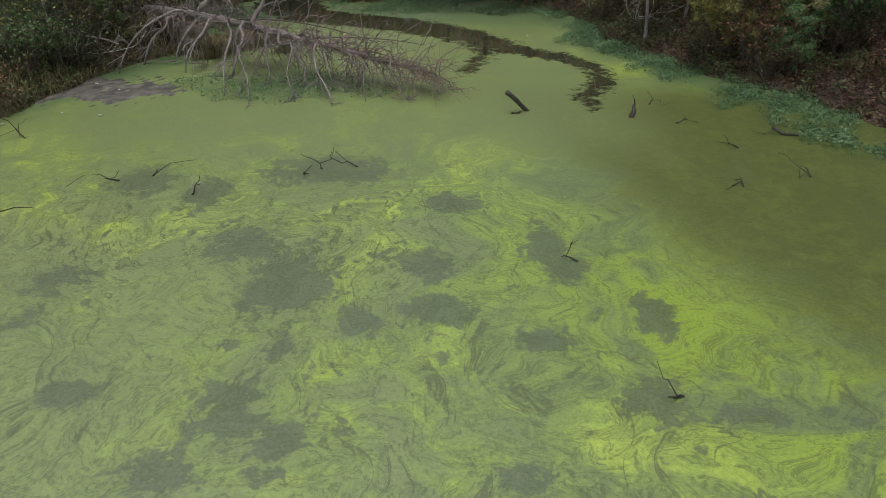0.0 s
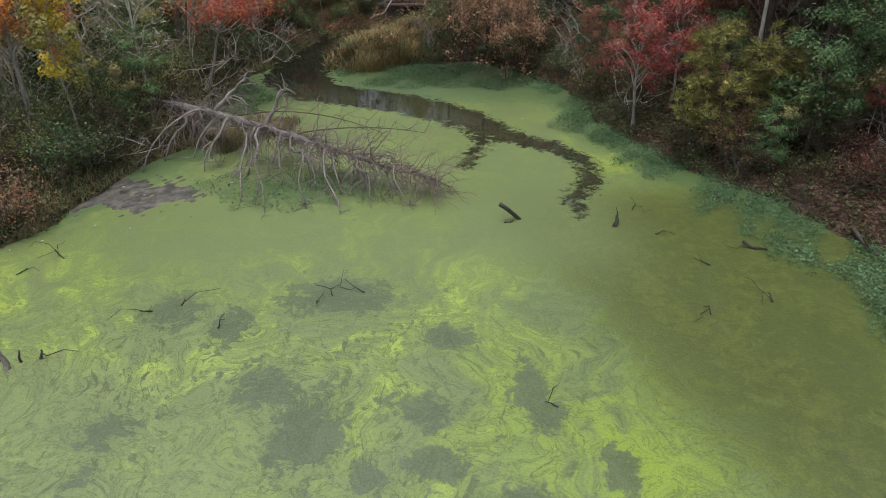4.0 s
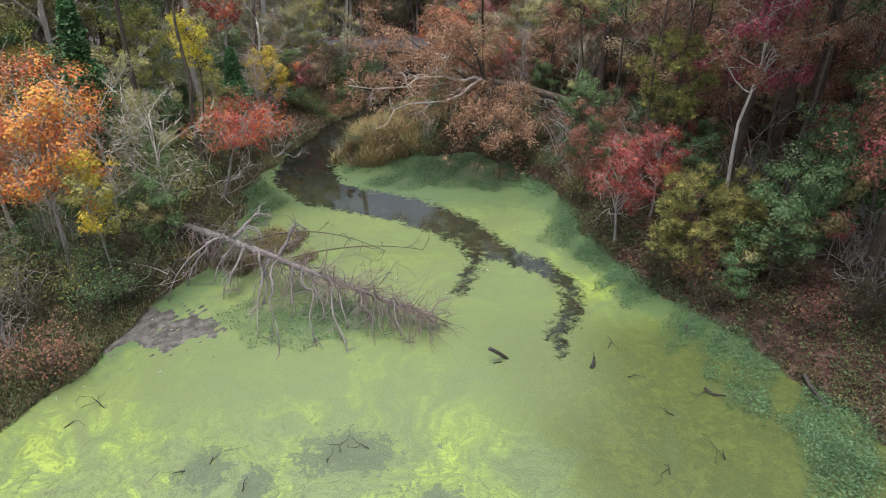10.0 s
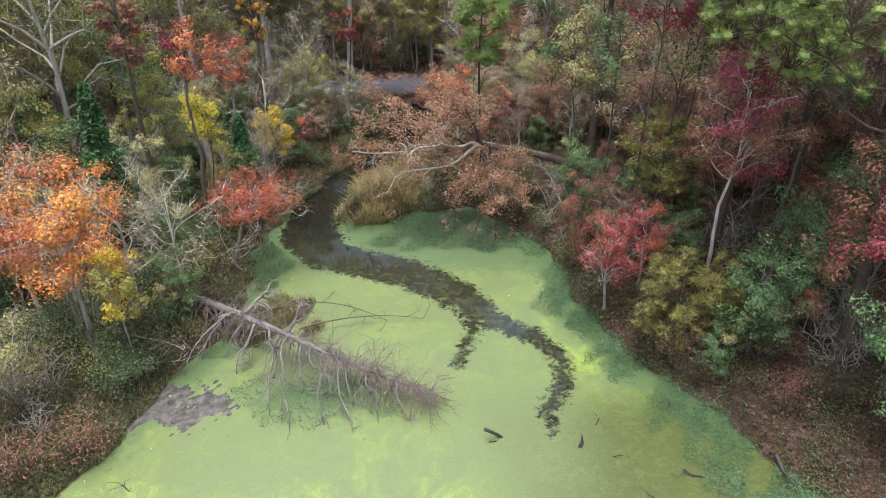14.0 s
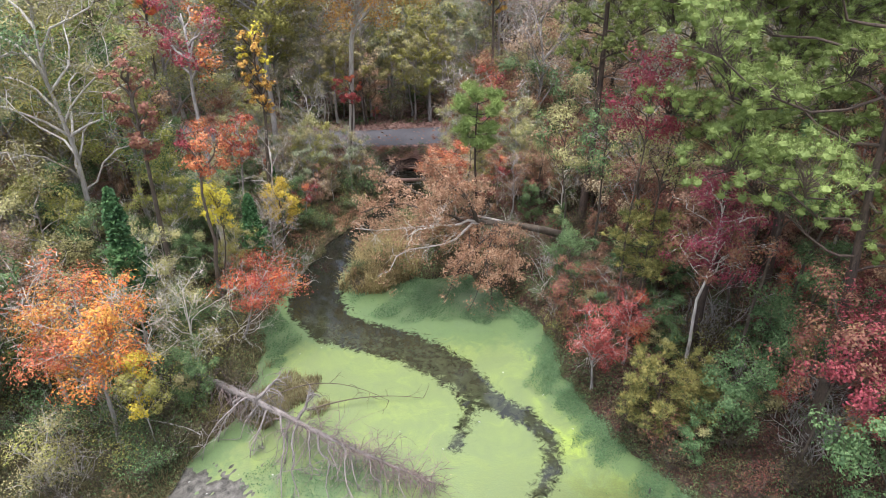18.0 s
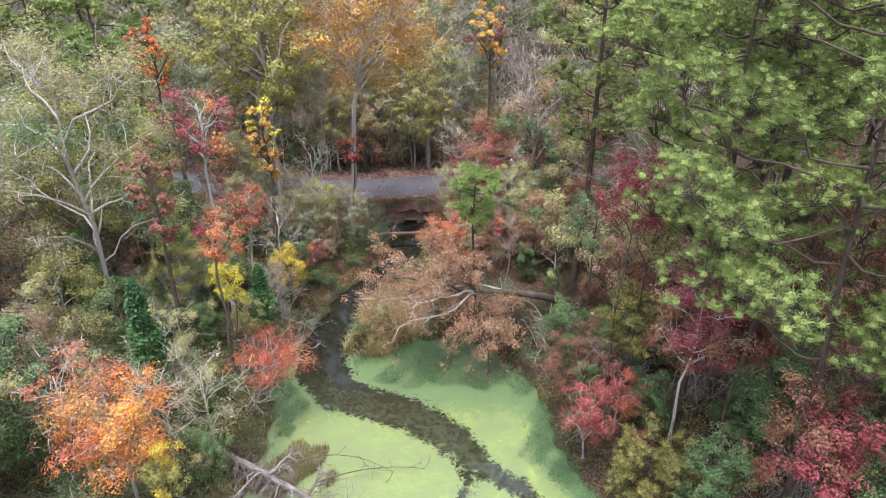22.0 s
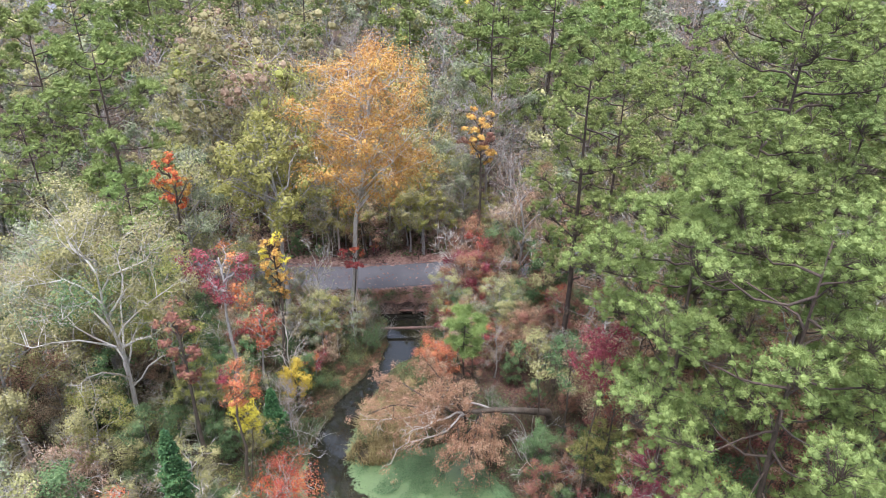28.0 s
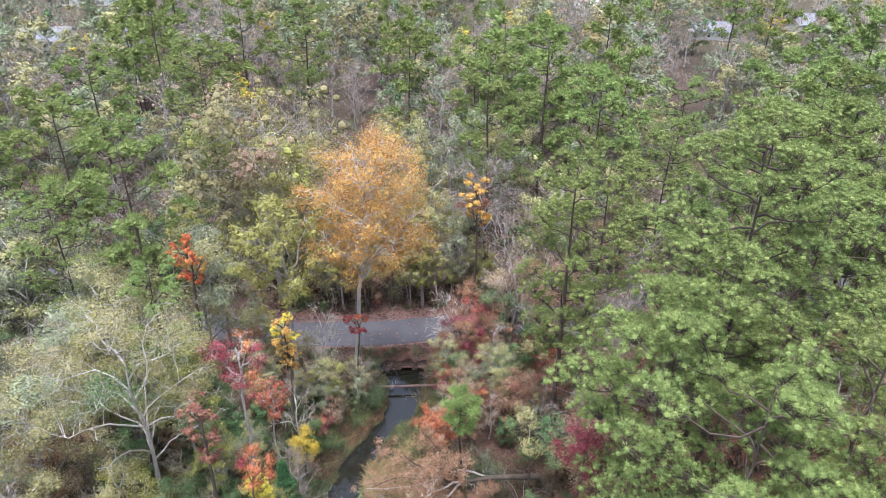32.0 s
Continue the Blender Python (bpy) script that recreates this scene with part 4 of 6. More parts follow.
plant(broadleaf("yellow_tree", 36, 5.6, 2.2, 1.6, 9, 7, 0.4, 0.10, (("lime", 2), ("olive", 2)), "grey"), -19.6, 24.6, "small tree with yellowing leaves on the bank", keep=1.5)
plant(broadleaf("bare_tree", 38, 10.5, 3.2, 4.0, 9, 8, 0.25, 0.18, (("coral", 1),), "white", twig_n=4, haze=10), -22.6, 31.5, "bare pale tree with a few pink leaves", keep=1.5)

plant(broadleaf("bare_tree", 62, 10.0, 3.2, 3.0, 10, 7, 0.05, 0.2, (("olive", 1),), "white", twig_n=5, haze=3), -13.6, 67.6, "bare tree with pale twigs beside the road", keep=1.2)
plant(broadleaf("bare_tree", 63, 9.0, 3.0, 2.6, 10, 7, 0.05, 0.16, (("tan", 1),), "white", twig_n=5, haze=3), -14.6, 55.0, "bare tree with pale twigs beside the creek", keep=1.2)
plant(broadleaf("red_tree", 60, 11.4, 1.8, 7.4, 9, 6, 1.0, 0.17, (("coral", 2), ("red", 1)), "grey", twig_n=3), -16.5, 52.8, "slim tree with coral red leaves beside the creek", keep=1.2)
plant(broadleaf("amber_tree", 61, 23.0, 1.9, 16.5, 9, 6, 1.0, 0.22, (("orange", 2), ("amber", 1)), "brown", twig_n=3), -26.4, 62.8, "slim tree with an orange crown among grey twigs", keep=1.2)
PALE = [(-17.5, 35.4, 3.6, (0.5, -0.2)), (-18.6, 31.4, 3.4, (0.6, -0.6)), (-16.4, 32.0, 2.8, (0.8, -0.3)), (-14.3, 39.6, 4.0, (0.9, -0.5)), (-15.8, 47.4, 5.0, (0.3, -0.3)), (-12.6, 46.6, 3.4, (0.8, -0.4)), (11.2, 41.4, 5.2, (-0.4, -0.3)), (10.4, 36.6, 3.4, (-0.5, -0.3)), (18.8, 37.6, 5.5, (-0.3, -0.4)),
        (13.6, 43.4, 5.0, (0, 0)), (20.6, 27.8, 2.6, (-0.5, -0.5)), (16.6, 30.4, 2.8, (0.3, -0.3)), (-20.4, 38.4, 5.0, (0.3, -0.3)), (3.4, 50.6, 4.6, (-0.3, -0.5)), (-21.4, 27.4, 3.2, (0.5, -0.3)), (23.6, 30.6, 3.4, (-0.3, -0.3)), (-15.4, 28.2, 2.2, (0.7, -0.6)), (9.4, 47.6, 4.4, (-0.4, -0.3))]
for k, (x, y, h, lean) in enumerate(PALE):
    plant(bare_shrub("bare_shrub", 300 + k, h, 4 if h > 3 else 5, "white" if k % 3 < 2 else "grey", lean), x, y, "leafless shrub with pale crooked twigs on the bank", "shrub", "bare shrubs", keep=0.5)
plant(pine("young_pine", 95, 9.4, 2.3, 4.6, 22, 10, 0.7, 0.3, 0.04, "young", puff=0.32), 13.6, 38.4, "young pine with a soft yellow-green crown among bare stems", keep=1.0)
plant(pine("young_pine", 96, 4.2, 1.6, 0.3, 22, 9, 0.7, 0.22, 0.03, "young", puff=0.24), 14.6, 29.4, "small yellow-green pine at the water's edge", keep=1.0)
plant(broadleaf("brown_leaved_tree", 97, 9.0, 3.4, 2.2, 11, 7, 0.6, 0.13, (("tan", 2), ("rust", 1)), "grey", haze=6), -28.6, 38.4, "low spreading tree with thin tan leaves", keep=1.5)
plant(broadleaf("evergreen_tree", 99, 8.4, 2.8, 1.2, 12, 8, 1.1, 0.13, (("green", 2), ("olive", 1)), "brown"), -24.2, 42.6, "bushy dark green tree below the pale sycamore", keep=1.0)
plant(broadleaf("olive_leaved_tree", 100, 10.5, 3.2, 2.2, 12, 8, 0.9, 0.13, (("olive", 2), ("lime", 1)), "grey"), -28.0, 42.4, "rounded tree with olive leaves below the pale sycamore", keep=1.0)
# pale fallen pole on the bank
b = Build()
rng = np.random.default_rng(8)
q = curve_pts((0, 0, 0), (5.6, -2.0, -0.5), rng, 12, 0.012, 0.02)
b.tube(q, np.linspace(0.07, 0.03, 12), 7)
for u in (0.55, 0.75, 0.95):
    crooked(b, at_path(q, u), (0.7, -0.4, 0.2), 1.0, 0.025, rng, 1)
pole = part("fallen_branch", b, BARK["grey"], smooth=True)
pole.location = (-19.2, 31.0, ground_z(-19.2, 31.0) + 0.7)
tagged(pole, "long pale fallen branch lying on the weedy bank", "branch")

# pines on the east side, then farther ones
PINES = [(17.1, 36.6, 32, 7.0, 13.5, (0, 0.7)), (20.3, 27.3, 32, 8.0, 11.5, (-0.4, 2.0)), (21.8, 42.2, 33, 6.2, 18, (0, 0)), (24.4, 43.2, 40.5, 7.4, 20, (0.4, 2.6)), (12.6, 54.2, 35, 5.6, 13, (0.4, 0.6)), (28.5, 32.5, 33, 6.8, 14, (0, 0)), (31, 46, 35, 7.0, 14, (0, 0)), (24, 53, 33, 6.2, 14, (0, 0)),
         (33, 62, 36.5, 7.0, 15, (0, 0)), (19, 66, 30, 5.6, 12, (0, 0)), (41, 55, 34, 7.0, 14, (0, 0)), (28, 74, 30, 6.0, 13, (0, 0)), (45, 68, 33.5, 6.8, 13, (0, 0)), (37, 38, 33, 6.5, 14, (0, 0)), (54, 76, 32, 6.8, 13, (0, 0)), (26.5, 23.5, 30, 6.0, 13, (0, 0)), (33.5, 26, 31, 6.2, 13, (0, 0)),
         (8.2, 95, 34, 6.6, 13, (0, 0)), (24, 94, 31.5, 6.4, 12, (0, 0)), (-32.6, 66.2, 32.5, 5.8, 12, (0, 0)), (-46.5, 80.5, 32.3, 6.2, 12, (0, 0)), (-42.3, 67, 26, 5.4, 9, (0, 0)), (-27.8, 55.8, 23, 4.4, 8, (0, 0)), (-32, 93.5, 35.5, 6.4, 12, (0, 0)),
         (-26, 140, 33, 6.6, 14, (0, 0)), (-54.5, 107, 30.5, 6.4, 11, (0, 0)), (60, 96, 31, 6.5, 12, (0, 0)), (40, 104, 28, 6.0, 11, (0, 0)), (-62, 74, 30, 6.2, 12, (0, 0))]
PINE_STOCK = []
for k, (x, y, h, r, lo, lean) in enumerate(PINES):
    text = "tall dark-trunked pine with bright green needles" + (", a few branches dead" if k in (4, 6, 8) else "")
    if k < 7 or k in (17, 18, 19):
        near = y < 60
        ob = pine("pine_tree", 40 + k, h, r, lo, (30 if k < 2 else 26) if near else 20, (46 if k < 2 else 34) if near else 26, (0.4 if k < 2 else 0.32) if near else 0.42, 0.28 if near else 0.42, 0.032 if near else 0.075, puff=0.45 if near else 0.62, toward=3.0 if k == 1 else 4.2 if k == 0 else None, lean=lean, joined=y > 80, dead=1.5 if k in (4, 6) else 0)
        if 3 < k:
            PINE_STOCK.append((ob, h))
    else:
        proto, tall = PINE_STOCK[(3, 4, 5, 2, 0, 1)[k % 6] if k > 18 else (2, 0, 1)[k % 3]]
        ob = copy_thing(proto, Matrix.Identity(4))
        plant(ob, x, y, text, "pine tree", "pines round the pond", rz=97.0 * k, keep=3.2)
        ob.matrix_basis = ob.matrix_basis @ Matrix.Scale(h / tall, 4)
        continue
    plant(ob, x, y, text, "pine tree", "pines round the pond", keep=3.2)

for k, (x, y, h) in enumerate([(14.2, 39.6, 17), (16.0, 41.8, 19), (18.6, 33.4, 18), (22.4, 31.2, 20), (11.6, 44.2, 15), (23.4, 36.2, 21), (9.6, 46.4, 14), (19.8, 38.6, 18)]):
    plant(broadleaf("slender_tree", 130 + k, h, 2.4, h * 0.62, 8, 6, 0.55, 0.15, (("rust", 1), ("maroon", 1)) if k % 2 else (("green", 1), ("olive", 1)), "brown", (0.4 - 0.1 * k, 0.2), trunk_r=0.11 + 0.01 * (k % 3)), x, y, "slender dark-trunked tree with a thin high crown", "tree", "slender trees on the bank", keep=1.2)

# ---------------------------------------------------------------- the oak that leans over the cove
def leaning_oak():
    rng = np.random.default_rng(70)
    root = new("oak_tree")
    base = np.array([11.8, 49.5, ground_z(11.8, 49.5)])
    root.location = base
    fork = np.array([2.9, 45.6, 6.2])
    b = Build()
    tp = np.array([base - (0, 0, 0.4), base + (-0.6, -0.2, 1.6), (8.4, 48.0, 4.2), (5.6, 46.8, 5.4), fork]) - base
    b.tube(tp, [0.45, 0.36, 0.3, 0.24, 0.18], 9)
    part("trunk", b, BARK["brown"], root, smooth=True)
    ends = [(-2.2, 42.4, 6.6), (-5.4, 43.2, 8.2), (-4.4, 46.4, 9.2), (-1.0, 48.6, 10.0), (1.4, 42.4, 4.4), (3.6, 42.0, 3.6), (-3.4, 41.2, 4.6), (0.2, 44.6, 9.6), (5.0, 43.6, 3.4), (-6.2, 45.0, 6.0)]
    ps = []
    for k, e in enumerate(ends):
        e = np.array(e) - base
        a = at_path(tp, 0.72 + 0.28 * rng.uniform() if k > 4 else 1.0)
        path = curve_pts(a, e, rng, 9, 0.045, 0.05)
        pale = k in (0, 6, 9)
        b = Build()
        b.tube(path, np.linspace(0.12, 0.03, 9), 7)
        for j in range(11):
            s = at_path(path, 0.25 + 0.75 * (j + rng.uniform()) / 11)
            d = (e - a) / np.linalg.norm(e - a) * 0.6 + rng.normal(size=3) * 0.6
            crooked(b, s, d, rng.uniform(0.9, 1.8), 0.03 if pale else 0.024, rng, 2, 0.28, 0.02 if pale else 0.06)
            c = s + d / np.linalg.norm(d) * rng.uniform(0.4, 1.1)
            for _ in range(5):
                ps.append(c + rng.normal(size=3) * 0.5 + rng.normal(size=(24 if k in (0, 6) else 58, 3)) * 0.2)
        part("limb", b, BARK["white" if pale else "brown"], root, smooth=True)
    # dark limbs that hang to the water
    for e in ((3.9, 41.6, 0.6), (2.2, 41.4, 0.9), (5.2, 42.6, 0.5), (0.4, 41.6, 1.6)):
        b = Build()
        p = curve_pts(at_path(tp, 0.86), np.array(e) - base, rng, 9, 0.05, 0.12)
        b.tube(p, np.linspace(0.07, 0.02, 9), 6)
        for u in (0.5, 0.65, 0.8, 0.95):
            crooked(b, at_path(p, u), rng.normal(size=3) + np.array([-0.4, -0.5, -0.4]), 0.9, 0.018, rng, 1, 0.3, 0.1)
            ps.append(at_path(p, u) + rng.normal(size=(60, 3)) * 0.3)
        part("limb", b, BARK["wet"], root, smooth=True)
    b = Build()
    b.leaves(np.concatenate(ps), 0.13, rng, 0.2)
    part("crown", b, LEAF["rust"], root)
    TAKEN.append((11.8, 49.5, 2))
    return tagged(root, "oak with rusty brown leaves leaning low over the cove", "tree")


leaning_oak()

# ---------------------------------------------------------------- the fallen tree
def fallen_tree():
    rng = np.random.default_rng(71)
    root = new("fallen_tree")
    base = np.array([-15.4, 33.6, 0.0])
    root.location = base
    way = np.array([(-15.2, 33.7, 1.5), (-13.2, 32.4, 1.75), (-10.2, 30.6, 1.8), (-6.6, 28.5, 1.6), (-3.2, 27.0, 1.15), (0.0, 25.8, 0.6)]) - base
    tp = np.array([at_path(way, t) for t in np.linspace(0, 1, 26)])
    tp[1:-1] = (tp[:-2] + 2 * tp[1:-1] + tp[2:]) / 4 + rng.normal(size=(24, 3)) * 0.035
    b = Build()
    b.tube(tp, np.interp(np.linspace(0, 1, 26), [0, 0.2, 0.5, 0.8, 1], [0.26, 0.22, 0.16, 0.09, 0.03]) * rng.uniform(0.86, 1.14, 26), 12)
    part("trunk", b, BARK["dead"], root, smooth=True)
    # broken stubs of bark and wood along the trunk
    for _ in range(52):
        t = rng.uniform(0.02, 0.9)
        b = Build()
        d = rng.normal(size=3) * np.array([0.7, 0.8, 0.9]) + np.array([0.2, -0.2, 0.25])
        crooked(b, at_path(tp, t), d, rng.uniform(0.25, 0.8), rng.uniform(0.025, 0.05), rng, 1, 0.2, 0.0, 0.02, (1, 3))
        part("stub", b, BARK["dead"], root, smooth=True)
    b = Build()
    for k in range(46):
        a = k * 0.7
        d = np.array([-0.35 + 0.5 * rng.normal(), 0.35 + 0.5 * rng.normal(), 0.7 * rng.normal() - 0.3])
        crooked(b, tp[0] + rng.normal(size=3) * 0.15, d, rng.uniform(0.5, 1.5), 0.035, rng, 1, 0.3, 0.12, 0.05 - base[2])
    part("root_plate", b, BARK["twig"], root, smooth=True)
    # stout bare branches: start along the trunk, end, thickness
    stout = [(0.30, (-12.9, 29.4, 0.0), 0.06), (0.38, (-11.6, 29.6, 0.1), 0.05), (0.42, (-10.7, 28.2, 0.0), 0.055), (0.5, (-8.6, 27.7, 0.1), 0.06), (0.36, (-9.4, 31.2, 3.2), 0.09), (0.52, (-7.0, 29.9, 3.3), 0.085), (0.56, (-6.9, 26.6, 0.0), 0.05),
             (0.64, (-5.4, 26.4, 0.0), 0.045), (0.7, (-4.2, 25.8, 0.0), 0.045), (0.46, (-8.2, 25.0, 0.0), 0.05), (0.52, (-7.0, 24.0, 0.0), 0.045), (0.6, (-5.4, 24.4, 0.0), 0.045), (0.68, (-4.0, 24.0, 0.0), 0.04), (0.76, (-2.8, 24.5, 0.0), 0.035), (0.86, (-1.3, 24.6, 0.05), 0.03), (0.33, (-13.4, 28.0, 0.0), 0.04)]
    for t, e, r in stout:
        a = at_path(tp, t)
        e = np.array(e) - base
        p = curve_pts(a, e, rng, 10, 0.035, 0.14)
        r *= 1.5
        b = Build()
        b.tube(p, np.linspace(r, r * 0.35, 10), 6)
        for u in rng.uniform(0.3, 1, 7):
            d = (e - a) / np.linalg.norm(e - a) * 0.6 + rng.normal(size=3) * 0.55
            crooked(b, at_path(p, u), d, rng.uniform(0.5, 1.3), r * 0.4, rng, 1, 0.22, 0.08, 0.02)
        part("branch", b, BARK["dead"], root, smooth=True)
    # two long dark limbs beyond the trunk, arching low over the water
    for a, m, e in (((-10.6, 31.0, 1.5), (-7.6, 34.9, 1.3), (-3.0, 32.6, 0.3)), ((-8.0, 31.6, 0.4), (-4.6, 33.0, 0.8), (-0.9, 33.0, 0.15))):
        a, m, e = (np.array(v) - base for v in (a, m, e))
        u = np.linspace(0, 1, 12)[:, None]
        p = a * (1 - u) ** 2 + 2 * m * u * (1 - u) + e * u * u
        b = Build()
        b.tube(p, np.linspace(0.05, 0.016, 12), 6)
        for q in (0.4, 0.55, 0.7, 0.85, 1.0):
            crooked(b, at_path(p, q), rng.normal(size=3) + np.array([0.8, -0.3, 0.0]), 1.0, 0.02, rng, 1, 0.2, 0.05, 0.02)
        part("branch", b, BARK["brown"], root, smooth=True)
    # fine drooping twigs, thickest toward the tip
    for nm, lo, hi, count, mat, drop in (("twig_tangle", 0.0, 0.3, 60, "twig", 0.25), ("twig_tangle", 0.3, 0.75, 70, "dead", 0.12), ("twig_tangle", 0.5, 0.98, 130, "twig", 0.05), ("twig_tangle", 0.7, 1.0, 70, "twig", 0.03)):
        b = Build()
        for _ in range(count):
            t = rng.uniform(lo, hi)
            d = np.array([0.5 + rng.normal() * 0.7, -0.55 + rng.normal() * 0.85, 0.2 + rng.normal() * 0.4])
            crooked(b, at_path(tp, t), d, rng.uniform(0.9, 3.1) * (1.2 - 0.5 * t), 0.023, rng, 1, 0.24, drop, 0.02, (2, 5))
        part(nm, b, BARK[mat], root)
    b = Build()
    c = [at_path(tp, rng.uniform(0.72, 1.0)) + rng.normal(size=3) * np.array([0.5, 0.4, 0.25]) + np.array([0.1, -0.1, -0.1]) for _ in range(160)]
    b.leaves(np.array(c), 0.09, rng, 0.2)
    part("dead_leaves", b, LEAF["tan"], root, "clinging dead brown leaves")
    return tagged(root, "fallen dead tree with bare grey branches lying in the pond", "fallen tree")


fallen_tree()

# ---------------------------------------------------------------- logs, stumps and sticks in the pond
def driftwood(name, pts, r0, r1, label, category="driftwood", twigs=0, mat="wet", seed=1):
    rng = np.random.default_rng(seed)
    p = np.array(pts, float)
    root = new(name)
    root.location = p[0]
    q = p - p[0]
    if len(q) == 2:
        q = curve_pts(q[0], q[1], rng, 6, 0.03)
    b = Build()
    b.tube(q, np.linspace(r0, r1, len(q)) * rng.uniform(0.88, 1.12, len(q)), 9)
    part("stem", b, BARK[mat], root, smooth=True)
    for _ in range(twigs):
        s = at_path(q, rng.uniform(0.2, 1))
        d = rng.normal(size=3) * np.array([0.5, 0.5, 0.25]) + np.array([0, 0, 0.12])
        b = Build()
        b.tube(curve_pts(s, s + d, rng, 4, 0.12), np.linspace(r0 * 0.45, 0.006, 4), 5)
        part("twig", b, BARK[mat], root, smooth=True)
    return tagged(root, label, category, "wood in the pond")


driftwood("log", [(3.15, 23.6, -0.05), (2.3, 23.35, 0.75)], 0.075, 0.095, "dark broken log slanting out of the duckweed", "log", seed=1)
driftwood("stick", [(2.5, 23.25, 0.0), (2.85, 23.35, 0.06)], 0.04, 0.02, "short dark stick floating in the duckweed", seed=2)
driftwood("snag", [(6.7, 23.0, -0.05), (6.8, 23.2, 0.4)], 0.1, 0.05, "dark snag standing out of the duckweed", "snag", 1, seed=3)
driftwood("branch", [(11.0, 21.45, 0.22), (11.3, 21.3, 0.05), (11.8, 21.2, 0.05)], 0.06, 0.03, "dark forked branch lying on the duckweed", "branch", 2, seed=4)
driftwood("branch", [(12.6, 20.8, 0.0), (12.9, 21.05, 0.16)], 0.04, 0.02, "small dark branch at the weed's edge", "branch", 1, seed=5)
driftwood("snag", [(11.4, 25.4, -0.05), (11.6, 25.75, 0.3)], 0.06, 0.03, "small dark snag near the bank", "snag", 1, seed=6)
driftwood("log", [(15.35, 22.2, 0.35), (15.35, 21.4, 0.2), (15.6, 20.6, 0.08), (15.4, 20.0, 0.05)], 0.09, 0.03, "crooked dark log lying on the green weed", "log", 2, "wet", 7)
driftwood("branch", [(-13.5, 20.5, 0.3), (-13.45, 20.55, 0.1), (-13.2, 20.4, -0.02)], 0.025, 0.02, "dark twiggy branch standing in the duckweed", "branch", 5, seed=8)
driftwood("branch", [(-14.3, 19.3, 0.0), (-14.0, 19.55, 0.12)], 0.03, 0.015, "thin dark branch in the duckweed", "branch", 1, seed=9)
for k, (x, y, h, r) in enumerate([(-12.2, 14.75, 0.5, 0.05), (-11.85, 14.4, 0.62, 0.11), (-11.6, 14.7, 0.4, 0.05), (-11.15, 14.85, 0.3, 0.06)]):
    driftwood("stump", [(x, y, -0.1), (x - 0.06 + 0.05 * k, y + 0.03, h)], r, r * 0.35, "weathered dark pointed stump standing in the pond", "stump", 1 if k == 3 else 0, "dead" if k == 1 else "wet", 20 + k)
for k, (x, y) in enumerate([(6.0, 26.1), (7.7, 24.4), (8.1, 22.4), (8.4, 17.1), (-8.1, 17.5), (-8.9, 17.2), (-3.9, 17.8), (-3.4, 18.1), (-6.6, 16.3), (3.1, 13.0), (4.1, 8.6), (-2.4, 18.3), (9.4, 20.1), (10.6, 17.8), (6.2, 29.0), (3.0, 33.6)]):
    rg = random.Random(k)
    a = rg.uniform(0, 6.28)
    driftwood("stick", [(x, y, 0.0), (x + 0.35 * math.cos(a), y + 0.35 * math.sin(a), rg.uniform(0.05, 0.22))], 0.028, 0.012, "thin dark stick poking through the duckweed", "stick", 2, seed=40 + k)

# ---------------------------------------------------------------- houses in the distance
def plain(name, c, rough=0.7, vary=0.12, scale=1.5):
    m, n, l, bsdf = material(name)
    co = n.new("ShaderNodeTexCoord")
    a = noise_tex(n, l, scale, 4, 0.3, co.outputs["Object"])
    r = ramp(n, [(0.3, tuple(v * (1 - vary) for v in c)), (0.7, tuple(min(1, v * (1 + vary)) for v in c))])
    l.new(a.outputs["Fac"], r.inputs["Fac"])
    l.new(r.outputs["Color"], bsdf.inputs["Base Color"])
    bsdf.inputs["Roughness"].default_value = rough
    return m


SIDING, ROOF_GREY, ROOF_DARK, WHITE, GLASS, BRICK = plain("pale_siding", (0.5, 0.5, 0.48)), plain("grey_shingles", (0.24, 0.25, 0.28), 0.9), plain("dark_shingles", (0.10, 0.10, 0.11), 0.9), plain("white_paint", (0.75, 0.75, 0.73)), plain("window_glass", (0.03, 0.035, 0.04), 0.1), plain("red_brick", (0.25, 0.12, 0.09))


